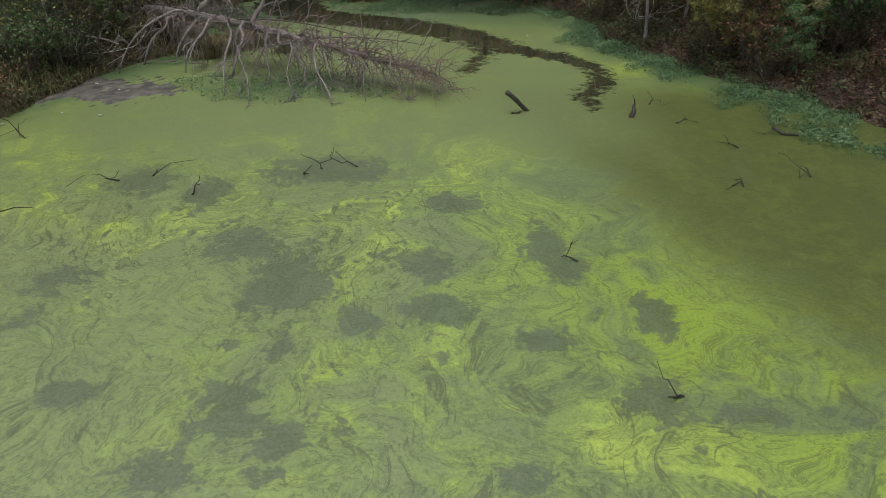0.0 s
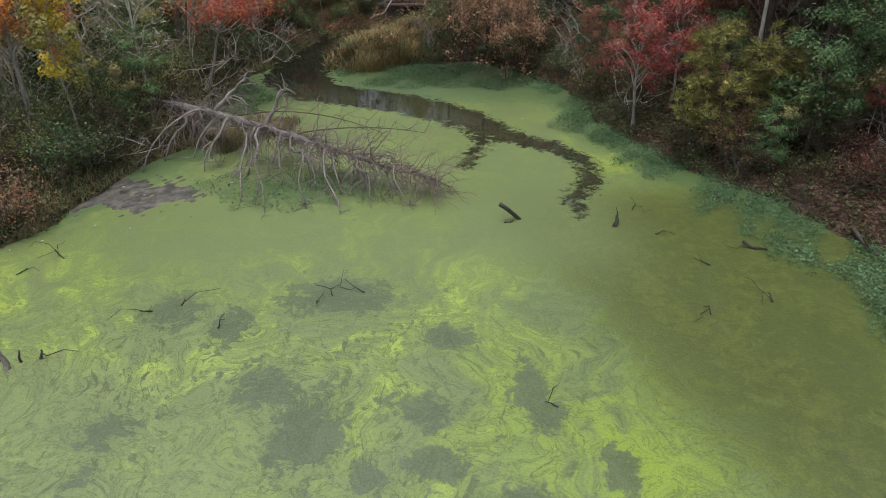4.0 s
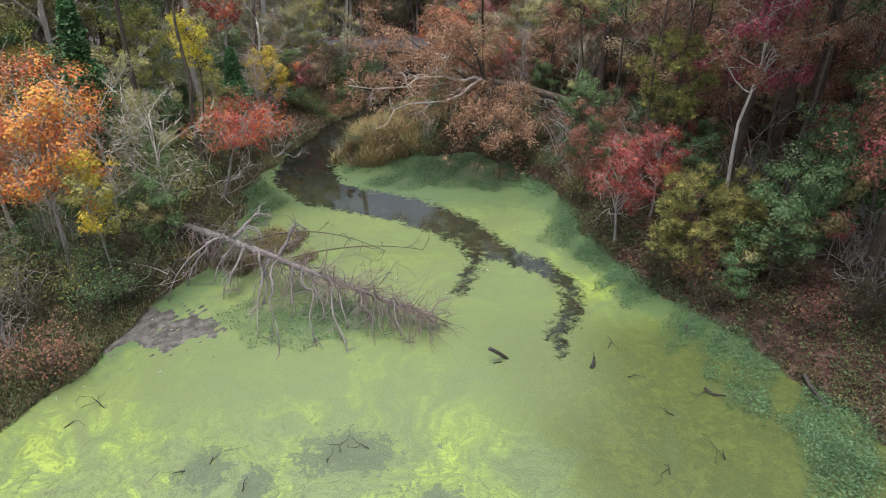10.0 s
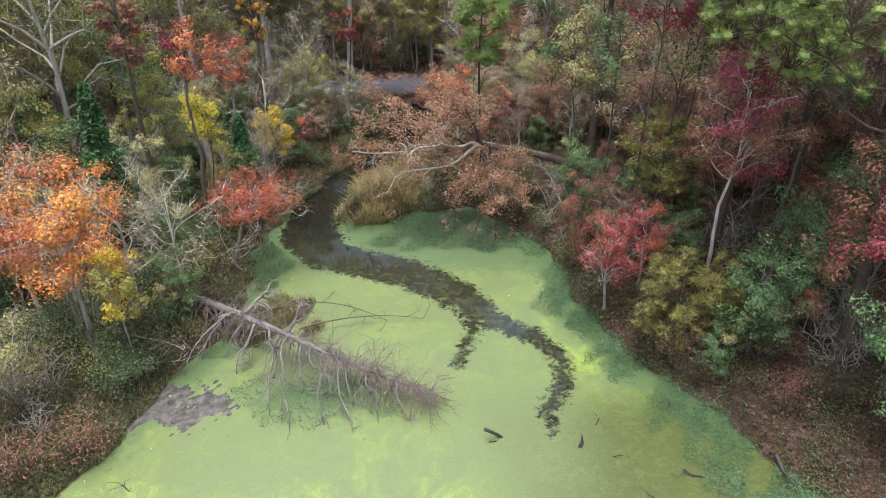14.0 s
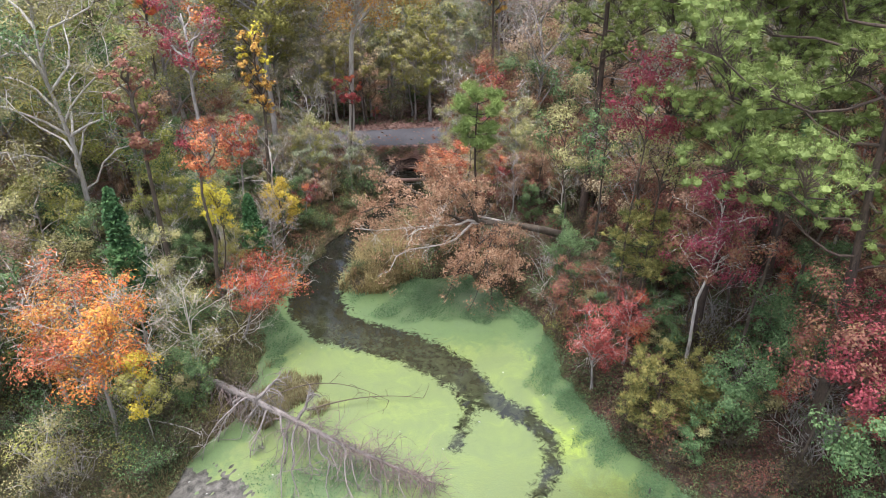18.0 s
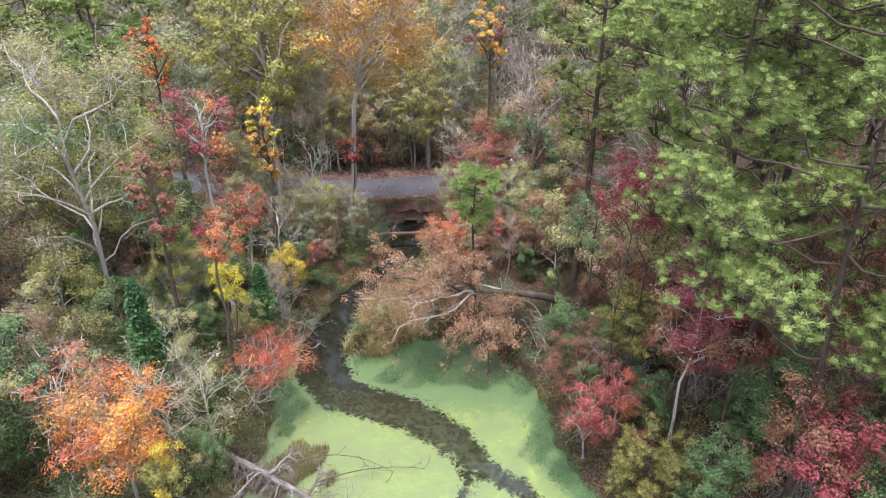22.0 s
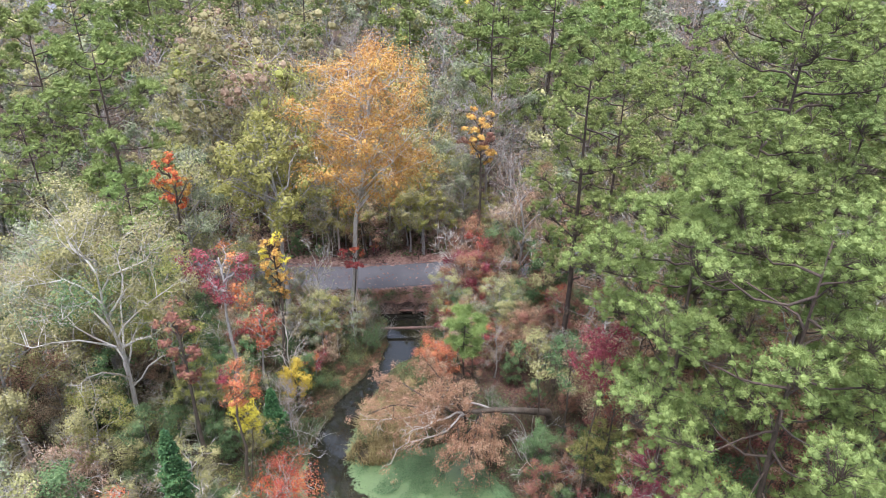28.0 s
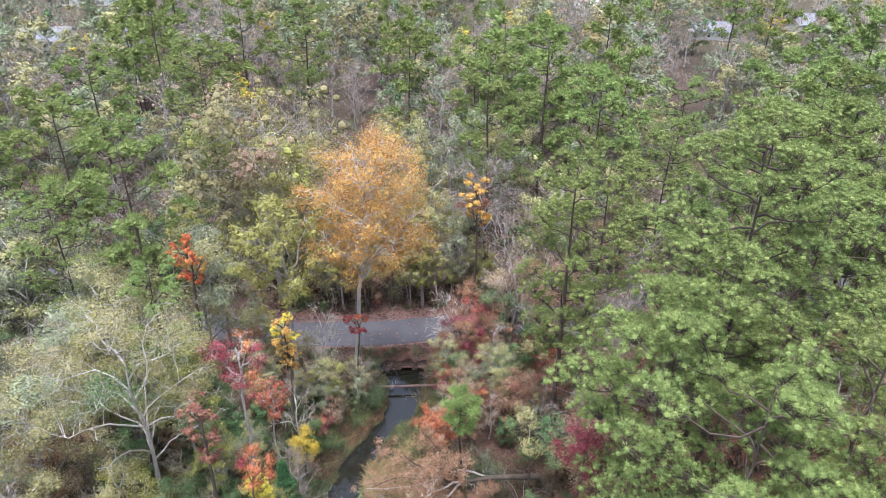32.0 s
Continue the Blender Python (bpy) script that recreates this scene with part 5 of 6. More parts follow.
def house(x, y, w, d, h, rz, wall_mat, roof_mat, label):
    root = new("house")
    b = Build()
    b.box((-w / 2, -d / 2, -0.3), (w / 2, d / 2, h))
    b.add([(-w / 2, -d / 2, h), (-w / 2, d / 2, h), (-w / 2, 0, h + d * 0.32), (w / 2, -d / 2, h), (w / 2, d / 2, h), (w / 2, 0, h + d * 0.32)], [(0, 2, 1), ])
    b.f.append([b.n - 3, b.n - 2, b.n - 1])
    part("wall", b, wall_mat, root)
    for sgn in (-1, 1):
        b = Build()
        o, e, rise = d / 2 + 0.45, w / 2 + 0.5, d * 0.32
        lo = h - 0.45 * 0.64
        v = [(-e, sgn * o, lo), (e, sgn * o, lo), (e, 0, h + rise + 0.02), (-e, 0, h + rise + 0.02)]
        v += [(a, bb, c + 0.16) for a, bb, c in v]
        b.add(v, [(0, 1, 2, 3), (4, 5, 6, 7), (0, 1, 5, 4), (1, 2, 6, 5), (2, 3, 7, 6), (3, 0, 4, 7)])
        part("roof", b, roof_mat, root)
    for k in range(3):
        wx0 = -w / 2 + w * (k + 0.5) / 3
        b = Build()
        b.box((wx0 - 0.6, -d / 2 - 0.05, 1.0), (wx0 + 0.6, -d / 2 + 0.02, 2.2))
        win = part("window", b, WHITE, root)
        b = Build()
        b.box((wx0 - 0.5, -d / 2 - 0.08, 1.1), (wx0 + 0.5, -d / 2 - 0.04, 2.1))
        part("pane", b, GLASS, win)
    b = Build()
    b.box((w * 0.2, d * 0.1, h), (w * 0.2 + 0.8, d * 0.1 + 0.8, h + d * 0.32 + 0.9))
    part("chimney", b, BRICK, root)
    put(root, x, y, rz)
    TAKEN.append((x, y, max(w, d) * 0.75))
    return tagged(root, label, "house", "houses beyond the wood")


house(-134, 240, 17, 11, 4.2, 12, SIDING, ROOF_GREY, "low house with grey shingle roof and pale siding behind bare trees")
house(-112, 254, 12, 9, 3.4, -25, SIDING, ROOF_GREY, "small house with a grey gabled roof among trees")
house(68, 312, 13, 8, 3.2, 8, WHITE, WHITE, "white painted house on a lawn beyond the wood")
house(108, 198, 13, 10, 3.2, 35, SIDING, ROOF_DARK, "low house with a dark roof among bare trees")
house(134, 206, 12, 8, 3.0, 20, WHITE, WHITE, "white roofed building at the edge of the wood")
house(104, 264, 15, 9, 3.2, -10, SIDING, ROOF_GREY, "pale house partly hidden by trees")
house(-160, 330, 22, 11, 4.0, 5, WHITE, ROOF_GREY, "white house far beyond the wood")
house(186, 316, 20, 11, 3.4, -6, SIDING, ROOF_DARK, "dark roofed house far beyond the wood")
house(150, 280, 16, 10, 3.2, 15, SIDING, ROOF_GREY, "grey roofed house far beyond the wood")


def parked_car(x, y, rz, paint, label):
    root = new("car")
    b = Build()
    prof = [(-2.2, 0.35), (-2.2, 0.9), (-1.3, 1.0), (-0.8, 1.45), (0.9, 1.45), (1.5, 0.95), (2.2, 0.85), (2.2, 0.35)]
    v = [(a, s * (0.88 if c < 1.2 else 0.7), c) for s in (-1, 1) for a, c in prof]
    b.add(v, [(k, k + 1, k + 9, k + 8) for k in range(7)] + [(7, 0, 8, 15)])
    b.f.append([b.n - 16 + k for k in range(8)])
    b.f.append([b.n - 1 - k for k in range(8)])
    part("body", b, paint, root)
    for wx0 in (-1.35, 1.4):
        for s in (-0.88, 0.72):
            b = Build()
            b.tube([(wx0, s, 0.33), (wx0, s + 0.18, 0.33)], [0.33, 0.33], 14)
            part("wheel", b, ROOF_DARK, root)
    put(root, x, y, rz)
    TAKEN.append((x, y, 4))
    return tagged(root, label, "car")


parked_car(97, 205, 30, WHITE, "white car parked beside a house")
parked_car(114, 246, -15, WHITE, "white car parked under bare trees")
parked_car(122, 250, 60, ROOF_GREY, "grey car parked under bare trees")

# ---------------------------------------------------------------- the rest of the wood
def free(x, y, gap, shore=1.6, road_gap=5.0, low=False):
    if seg_dist(np.array([x]), np.array([y]), ROAD)[0] < road_gap:
        return False
    if shore_dist(np.array([x]), np.array([y]))[0] < shore:
        return False
    if abs(x - 56) < 9 and 120 < y < 156 or y > 170 and any(abs(x - hx) < 12 and -22 < y - hy < 2 for hx, hy in ((-134, 240), (-112, 254), (68, 312), (108, 198), (134, 206), (104, 264), (-160, 330), (186, 316))):
        return False
    if not low and -33 < x < -21.5 and 33 < y < 48 or -3 < x < 9.5 and y < 55 and y > 44:
        return False
    if -8 < x < 1.2 and 55 < y < 81 or not low and y < 31 and -25 < x < -10:
        return False
    return all((x - a) ** 2 + (y - c) ** 2 > (gap * 0.5 + (g * 0.4 if low else g)) ** 2 for a, c, g in TAKEN)


KINDS = {
    "olive": (lambda s, f=1.0: broadleaf("olive_leaved_tree", s, 19, 4.8, 6.0, 12, 7, 0.75, 0.24 * f, (("olive", 3), ("grey", 2)), "grey", haze=4, twig_n=1, joined=True), "tree with thinning olive green leaves"),
    "grey": (lambda s, f=1.0: broadleaf("grey_green_tree", s, 17, 4.6, 4.5, 12, 7, 0.85, 0.24 * f, (("grey", 3), ("olive", 1)), "grey", haze=3, twig_n=1, joined=True), "tree with dusty grey-green leaves"),
    "bare": (lambda s, f=1.0: broadleaf("bare_tree", s, 16, 4.2, 4.0, 11, 8, 0.12, 0.16 * f, (("tan", 1),), "grey", twig_n=2, haze=9, joined=True), "bare grey tree with a haze of fine twigs"),
    "thin": (lambda s, f=1.0: broadleaf("bare_tree", s, 16, 4.0, 5.0, 9, 7, 0.05, 0.16 * f, (("tan", 1),), "grey", twig_n=2, haze=2.5, joined=True), "bare grey tree with thin open twigs"),
    "pale": (lambda s, f=1.0: broadleaf("bare_tree", s, 15, 4.4, 4.0, 10, 7, 0.12, 0.16 * f, (("olive", 1),), "white", twig_n=3, haze=6, joined=True), "bare tree with pale crooked limbs"),
    "tan": (lambda s, f=1.0: broadleaf("brown_leaved_tree", s, 12, 3.6, 2.5, 11, 7, 0.6, 0.19 * f, (("tan", 2), ("rust", 2)), "brown", twig_n=2, haze=5, joined=True), "tree with dry brown leaves"),
    "green": (lambda s, f=1.0: broadleaf("evergreen_tree", s, 10, 3.0, 1.0, 12, 7, 1.2, 0.22 * f, (("green", 3), ("olive", 1)), "brown", twig_n=0, joined=True), "dark green broad-leaved evergreen tree"),
    "maroon": (lambda s, f=1.0: broadleaf("maroon_tree", s, 10, 3.0, 2.0, 11, 6, 0.7, 0.19 * f, (("maroon", 3), ("rust", 1)), "brown", twig_n=2, haze=5, joined=True), "tree with dull maroon leaves"),
    "red": (lambda s, f=1.0: broadleaf("red_tree", s, 9, 2.4, 3.6, 9, 6, 0.75, 0.18 * f, (("red", 2), ("coral", 1)), "grey", twig_n=3, haze=5, joined=True), "small tree with red autumn leaves"),
    "lime": (lambda s, f=1.0: broadleaf("yellow_green_tree", s, 18, 4.6, 6.0, 12, 7, 0.8, 0.24 * f, (("lime", 3), ("olive", 1)), "grey", haze=3, twig_n=1, joined=True), "tree with yellow-green leaves"),
    "pine": (lambda s, f=1.0: pine("pine_tree", s, 29, 6.0, 10, 18, 28, 0.5, 0.5 * f ** 0.5, 0.11 * f, puff=0.68, joined=True), "tall pine with tiers of green needles"),
    "far_pine": (lambda s, f=1.0: pine("pine_tree", s, 28, 6.0, 8, 14, 16, 0.7, 0.62 * f ** 0.5, 0.24 * f, puff=0.85, joined=True), "distant tall green pine"),
    "far_olive": (lambda s, f=1.0: broadleaf("olive_leaved_tree", s, 22, 6.4, 4, 11, 8, 0.95, 0.45 * f, (("olive", 2), ("grey", 2)), "grey", twig_n=0, haze=1.5, joined=True), "distant tree with olive-grey leaves"),
    "far_green": (lambda s, f=1.0: broadleaf("evergreen_tree", s, 15, 5.2, 1.5, 10, 8, 1.1, 0.45 * f, (("green", 1), ("grey", 2)), "brown", twig_n=0, joined=True), "distant grey-green evergreen tree"),
    "far_bare": (lambda s, f=1.0: broadleaf("bare_tree", s, 19, 5.6, 5, 10, 8, 0.15, 0.3 * f, (("tan", 1),), "grey", twig_n=0, trunk_r=0.3, haze=7, joined=True), "distant bare tree with grey-brown twigs"),
    "far_yellow": (lambda s, f=1.0: broadleaf("yellow_leaved_tree", s, 15, 5.2, 3, 10, 8, 1.0, 0.42 * f, (("lime", 2), ("yellow", 1)), "grey", twig_n=0, joined=True), "distant tree with yellow leaves"),
    "cedar": (lambda s, f=1.0: cedar("cedar_tree", s, 9.5, 2.1), "dark green cedar with a narrow crown"),
}
STOCK = {}


def grown(kind, x, y, rnd, spread=0.22, size=1.0, f=1.0):
    """The next tree of a kind: three are grown and the others are copies, turned and scaled."""
    pool = STOCK.setdefault((kind, f), [])
    make, label = KINDS[kind]
    s = size * rnd.uniform(1 - spread, 1 + spread)
    m = pose(x, y, ground_z(x, y), 0, 0, rnd.uniform(0, 360)) @ Matrix.Scale(s, 4)
    if len(pool) < 3:
        ob = make(500 + 31 * len(pool) + 7 * len(kind) + ord(kind[-1]) + int(90 * f), f)
        ob.matrix_basis = m
        pool.append(ob)
        tagged(ob, label, "pine tree" if "pine" in kind else "tree", "trees of the wood")
    else:
        proto = pool[rnd.randrange(3)]
        ob = copy_thing(proto, m @ Matrix.Scale(1 / proto.scale[0], 4))
    return ob


def fill(count, xr, yr, gap, kinds, seed, shore=2.2, spread=0.22, size=1.0, tries=30, f=1.0):
    rnd = random.Random(seed)
    names, w = [k for k, _ in kinds], [v for _, v in kinds]
    done = 0
    for _ in range(count * tries):
        if done >= count:
            break
        x, y = rnd.uniform(*xr), rnd.uniform(*yr)
        if abs(x) > 0.70 * y + 12 or not free(x, y, gap, shore, low=size < 0.5):
            continue
        low = -22 < x < -8 and 30 < y < 66 or 8 < x < 20 and 22 < y < 46 or -2 < x < 13 and y < 66
        if 46 < y < 66 and -0.26 < x / y < -0.06 and shore_dist(np.array([x]), np.array([y]))[0] < 2.6 and y < 60:
            continue
        kind = rnd.choices(names, w)[0]
        if x > 14.5 and y < 34 and size < 0.68 and int(x * 11 + y * 5) % 5 < 3:
            continue
        if kind in ("pale", "bare", "tan") and x > 6 and y < 46:
            kind = ("maroon", "red", "maroon", "tan", "green")[int(x * 7 + y * 3) % 5]
        if 52 < y < 170 and -0.26 < x / y < -0.075:
            if size >= 0.5 and y < 80:
                continue
            kind = "thin" if y > 80 and size > 0.8 else kind
        grown(kind, x, y, rnd, spread, size * (0.55 if low and size > 0.7 else 1), f)
        TAKEN.append((x, y, gap * 0.5))
        done += 1


fill(56, (-52, -14), (18, 66), 3.0, (("olive", 2), ("bare", 1.5), ("pale", 2), ("green", 4), ("pine", 0.8), ("tan", 1.5), ("maroon", 1), ("cedar", 1), ("lime", 1)), 1, f=0.68)
fill(24, (-15, -5.5), (44, 73), 2.0, (("green", 3), ("olive", 1), ("bare", 2), ("tan", 1.5), ("cedar", 1)), 2, 1.4, 0.3, 0.6, f=0.68)
fill(76, (8, 50), (20, 74), 2.4, (("maroon", 3), ("tan", 3.5), ("bare", 3.5), ("red", 1), ("green", 1.2), ("pale", 1)), 3, 2.0, 0.28, f=0.68)
fill(34, (8.5, 26), (28, 62), 1.8, (("maroon", 3), ("red", 2.5), ("green", 1.2), ("tan", 1.5)), 31, 1.2, 0.3, 0.66, f=0.8)
fill(30, (-24, -11.5), (30, 62), 1.6, (("green", 4.5), ("lime", 0.3), ("olive", 0.8), ("cedar", 1), ("pale", 1.2)), 32, 1.0, 0.3, 0.5, f=0.8)
fill(26, (-2, 14), (50, 73), 2.0, (("tan", 1), ("bare", 1), ("maroon", 2), ("red", 2), ("pale", 1), ("green", 3), ("olive", 1.5)), 4, 1.8, 0.28, f=0.68)
fill(62, (-36, -11), (31, 64), 1.5, (("olive", 1.5), ("bare", 1.5), ("pale", 2.5), ("green", 3.5), ("lime", 1.2), ("tan", 1), ("maroon", 1), ("red", 0.7)), 21, 1.2, 0.35, 0.42, f=0.8)
fill(52, (9, 30), (25, 62), 1.5, (("maroon", 3), ("tan", 3), ("red", 1.5), ("bare", 2), ("pale", 1), ("green", 2.5)), 22, 1.2, 0.35, 0.40, f=0.8)
fill(50, (-22, 10), (58, 73), 1.2, (("green", 3), ("olive", 3), ("lime", 1), ("bare", 1), ("tan", 1), ("pale", 0.8), ("maroon", 0.8), ("red", 0.8)), 23, 0.8, 0.35, 0.36, f=0.8)
fill(64, (-75, 75), (80, 120), 3.6, (("olive", 3), ("bare", 3), ("grey", 3), ("lime", 1.5), ("tan", 1), ("pine", 0.8), ("pale", 0.7), ("green", 1.5)), 5)
fill(40, (-80, -26), (50, 88), 3.6, (("olive", 3), ("grey", 3), ("pine", 1), ("bare", 1.5), ("lime", 1), ("green", 1.5)), 6)
fill(7, (17, 31), (34, 53), 3.0, (("pine", 1),), 34, 2.5, 0.2, 0.69)
fill(16, (23, 62), (22, 72), 5.0, (("pine", 1),), 33)
fill(24, (24, 80), (60, 90), 3.6, (("olive", 2), ("bare", 2), ("pine", 1), ("tan", 1), ("green", 2)), 10)
fill(9, (-24, -10.2), (60, 71.5), 1.8, (("bare", 1.5), ("pale", 2), ("olive", 2), ("green", 1)), 11, 1.2, 0.2, 0.62)
fill(9, (2.6, 14), (60, 72), 1.8, (("bare", 3), ("tan", 2), ("pale", 1)), 12, 1.2, 0.2, 0.6)
fill(44, (-30, 20), (80.4, 97), 1.8, (("bare", 2), ("tan", 1), ("olive", 3), ("lime", 2), ("pale", 1)), 13, 1.2, 0.25, 0.7)
fill(44, (-28, 16), (79.4, 91), 1.2, (("tan", 2), ("olive", 2.5), ("lime", 2.5), ("green", 1), ("pale", 1.5), ("red", 0.5)), 35, 1.2, 0.35, 0.36, f=0.8)
fill(110, (-120, 120), (112, 178), 5.0, (("pine", 0.5), ("far_pine", 2), ("far_olive", 4), ("far_bare", 3.5), ("far_green", 2), ("far_yellow", 0.5)), 7, f=1.3)
fill(230, (-210, 210), (165, 290), 6.0, (("far_pine", 1), ("far_olive", 3), ("far_bare", 4.5), ("far_green", 2), ("far_yellow", 0.8)), 8, f=1.6)
fill(110, (-300, 300), (285, 470), 10.0, (("far_pine", 1.5), ("far_olive", 2), ("far_bare", 4), ("far_green", 2), ("far_yellow", 0.8)), 9, f=1.6)

# unseen trees added round the rest of the pond, for reflections and bounced light
rnd = random.Random(50)
done = 0
for _ in range(900):
    x, y = rnd.uniform(-70, 70), rnd.uniform(-75, 26)
    d = shore_dist(np.array([x]), np.array([y]))[0]
    if done < 62 and d > 4 and abs(x) > 0.70 * y + 14 and free(x, y, 4.5):
        grown(rnd.choices(("olive", "grey", "bare", "far_pine", "green", "tan"), (3, 2, 2, 1.5, 2, 1))[0], x, y, rnd, 0.2, 0.9, 1.0)
        TAKEN.append((x, y, 2.2))
        done += 1

# ---------------------------------------------------------------- undergrowth
SHRUBS = [("brush", 2.2, 1.5, "weed", 1100, 0.085, "olive brown brushy shrub"), ("brush", 1.8, 1.5, "brush", 800, 0.085, "dry brown twiggy shrub"), ("brush", 2.6, 1.6, "green", 1300, 0.095, "dark green leafy shrub"),
          ("brush", 2.0, 1.4, "maroon", 900, 0.085, "dull red-brown shrub"), ("brush", 2.8, 1.7, "lime", 900, 0.085, "yellow-green leafy shrub"), ("brush", 2.4, 1.7, "brush", 90, 0.1, "bare twiggy grey shrub")]
SHRUB_STOCK = []
for k, (nm, h, r, c, lv, ls, lab) in enumerate(SHRUBS):
    SHRUB_STOCK.append((shrub(nm, 900 + k, h, r, c, lv, ls, 11, "grey" if lv < 100 else "brown"), lab))
rnd = random.Random(77)
first, done = set(), 0
for _ in range(6000):
    if done >= 298:
        break
    zone = rnd.random()
    if zone < 0.42:
        x, y = rnd.uniform(-28, -6), rnd.uniform(16, 66)
        w = (4, 2, 4, 1, 4, 3)
    elif zone < 0.56:
        x, y = rnd.uniform(-13, 3), rnd.uniform(49, 72)
        w = (4, 3, 4, 2, 2, 2)
    elif zone < 0.86:
        x, y = rnd.uniform(5, 30), rnd.uniform(16, 62)
        w = (2, 4, 2, 5, 1, 4)
    else:
        x, y = rnd.uniform(-40, 40), rnd.uniform(48, 100)
        w = (3, 4, 2, 2, 1, 4)
    d = shore_dist(np.array([x]), np.array([y]))[0]
    if d < 0.35 or seg_dist(np.array([x]), np.array([y]), ROAD)[0] < 6 or math.hypot(x, y) < 12 or rnd.random() < smooth(d, 4, 25) * 0.7:
        continue
    k = rnd.choices(range(6), w)[0]
    m = pose(x, y, ground_z(x, y), 0, 0, rnd.uniform(0, 360)) @ Matrix.Scale(rnd.uniform(0.6, 1.35) * (0.55 if 44 < y < 60 and -0.26 < x / y < 0 else 1), 4)
    ob, lab = SHRUB_STOCK[k]
    if k in first:
        copy_thing(ob, m @ Matrix.Scale(1 / ob.scale[0], 4))
    else:
        first.add(k)
        ob.matrix_basis = m
        tagged(ob, lab + " on the woodland floor", "shrub", "undergrowth")
    done += 1

for k, (x, y) in enumerate([(-17.4, 26.6), (-16.9, 28.4), (-16.2, 30.4), (-15.6, 31.9), (-18.9, 26.0), (-19.4, 28.8), (-17.9, 30.6), (-16.6, 33.6), (-15.2, 35.4), (-14.6, 37.2), (-20.4, 25.2), (-15.9, 26.0)]):
    ob, lab = SHRUB_STOCK[(4, 2, 0, 4, 5, 2)[k % 6]]
    copy_thing(ob, pose(x, y, ground_z(x, y), 0, 0, 50 * k) @ Matrix.Scale((0.9 + 0.4 * rnd.random()) / ob.scale[0], 4))
for k in range(26):
    x, y = (-6.4 - 2.6 * rnd.random() - 0.12 * max(0, 60 - k * 0.5 - 44), 55 + 0.55 * k) if k % 3 else (0.2 + 1.6 * rnd.random(), 55 + 0.55 * k)
    if shore_dist(np.array([x]), np.array([y]))[0] > 0.3:
        ob, lab = SHRUB_STOCK[(0, 2, 4, 2, 0, 3)[k % 6]]
        copy_thing(ob, pose(x, y, ground_z(x, y), 0, 0, 70 * k) @ Matrix.Scale((0.5 + 0.3 * rnd.random()) / ob.scale[0], 4))
for k, (x, y, h) in enumerate([(-6.6, 69.6, 2.2), (-0.9, 69.8, 2.4), (-7.6, 67.2, 2.6), (0.6, 68.0, 2.8), (-6.4, 63.8, 2.4), (-0.6, 63.4, 2.6)]):
    plant(bare_shrub("bare_shrub", 340 + k, h, 5, "grey", (0.7 if x < -3.5 else -0.7, -0.2)), x, y, "leafless twiggy shrub leaning over the creek", "shrub", "bare shrubs", keep=0.5)

# ---------------------------------------------------------------- weed mats, grasses, fallen leaves
rng = np.random.default_rng(5)


def scatter(n, xr, yr, keep):
    x, y = rng.uniform(*xr, n), rng.uniform(*yr, n)
    k = keep(x, y)
    return x[k], y[k]


def in_mat(x, y):
    d = shore_dist(x, y)
    edge = wave(x, y, 1.1, 0.3) * 0.5 + wave(x, y, 2.7, 1.7) * 0.25
    width = np.interp(y, [12, 16, 19, 22, 25, 29, 33, 37, 41], [4.2, 4.6, 4.2, 3.4, 3.2, 2.6, 2.6, 2.4, 2.0])
    east = (x > 4) & (d < 0.3) & (-d < width + edge) & (y < 42)
    cove = (y > 41.5 + edge) & (y < 47.5) & (x > -7.2) & (d < 0.2) & (channel_cover(x, y) > 0.2) & (rng.uniform(size=x.shape) < 0.55)
    west = (x < -9.8 + 1.4 * edge) & (y > 37 + 2.5 * edge) & (y < 50) & (d < 0.3) & (channel_cover(x, y) > 0.15)
    fallen = (np.hypot((x + 6.2) / 4.0, (y - 26.2) / 1.7) < 1 + 0.5 * edge) & (rng.uniform(size=x.shape) < 0.16)
    patchy = smooth(wave(x, y, 0.8, 2.6) + 0.6 * wave(x, y, 2.1, 0.2), -1.2, 0.6)
    fade = np.clip((width + edge + d) / 1.6, 0, 1)
    return (east & (rng.uniform(size=x.shape) < patchy * fade)) | (cove & (rng.uniform(size=x.shape) < patchy)) | (west & (rng.uniform(size=x.shape) < 0.5 * patchy)) | fallen


x, y = scatter(900000, (-14, 20), (10, 50), in_mat)
b = Build()
b.leaves(np.stack([x, y, 0.03 + 0.16 * rng.uniform(size=len(x)) * (1 + wave(x, y, 1.6, 0.9) * 0.4)], 1), 0.085, rng, 0.6, 0.7)
tagged(part("water_weed", b, LEAF["mat"]), "mats of low leafy green water weed along the shore", "water weed", kind="stuff")

x, y = scatter(150000, (-32, 12), (14, 70), lambda x, y: (shore_dist(x, y) > -0.3) & ((x < -7) | (y > 48) & (x < 1)) & (rng.uniform(size=x.shape) < np.exp(-np.maximum(shore_dist(x, y), 0) / 5)) & (wave(x, y, 0.7, 2.2) > -0.7))
b = Build()
b.blades(np.stack([x, y, height(x, y) - 0.03], 1), 0.5, rng, 0.03, 0.9)
x, y = scatter(16000, (-12.5, -6.5), (30, 36.5), lambda x, y: np.hypot((x + 10) / 2.6, (y - 33.0) / 2.4) < 1 + 0.5 * wave(x, y, 1.3, 0.4) - 0.6 * rng.uniform(size=x.shape) ** 2)
b.blades(np.stack([x, y, np.full_like(x, -0.02)], 1), 0.45, rng, 0.03, 0.9)
tagged(part("bank_grass", b, LEAF["grass"]), "rough dry grass along the banks", "grass", kind="stuff")

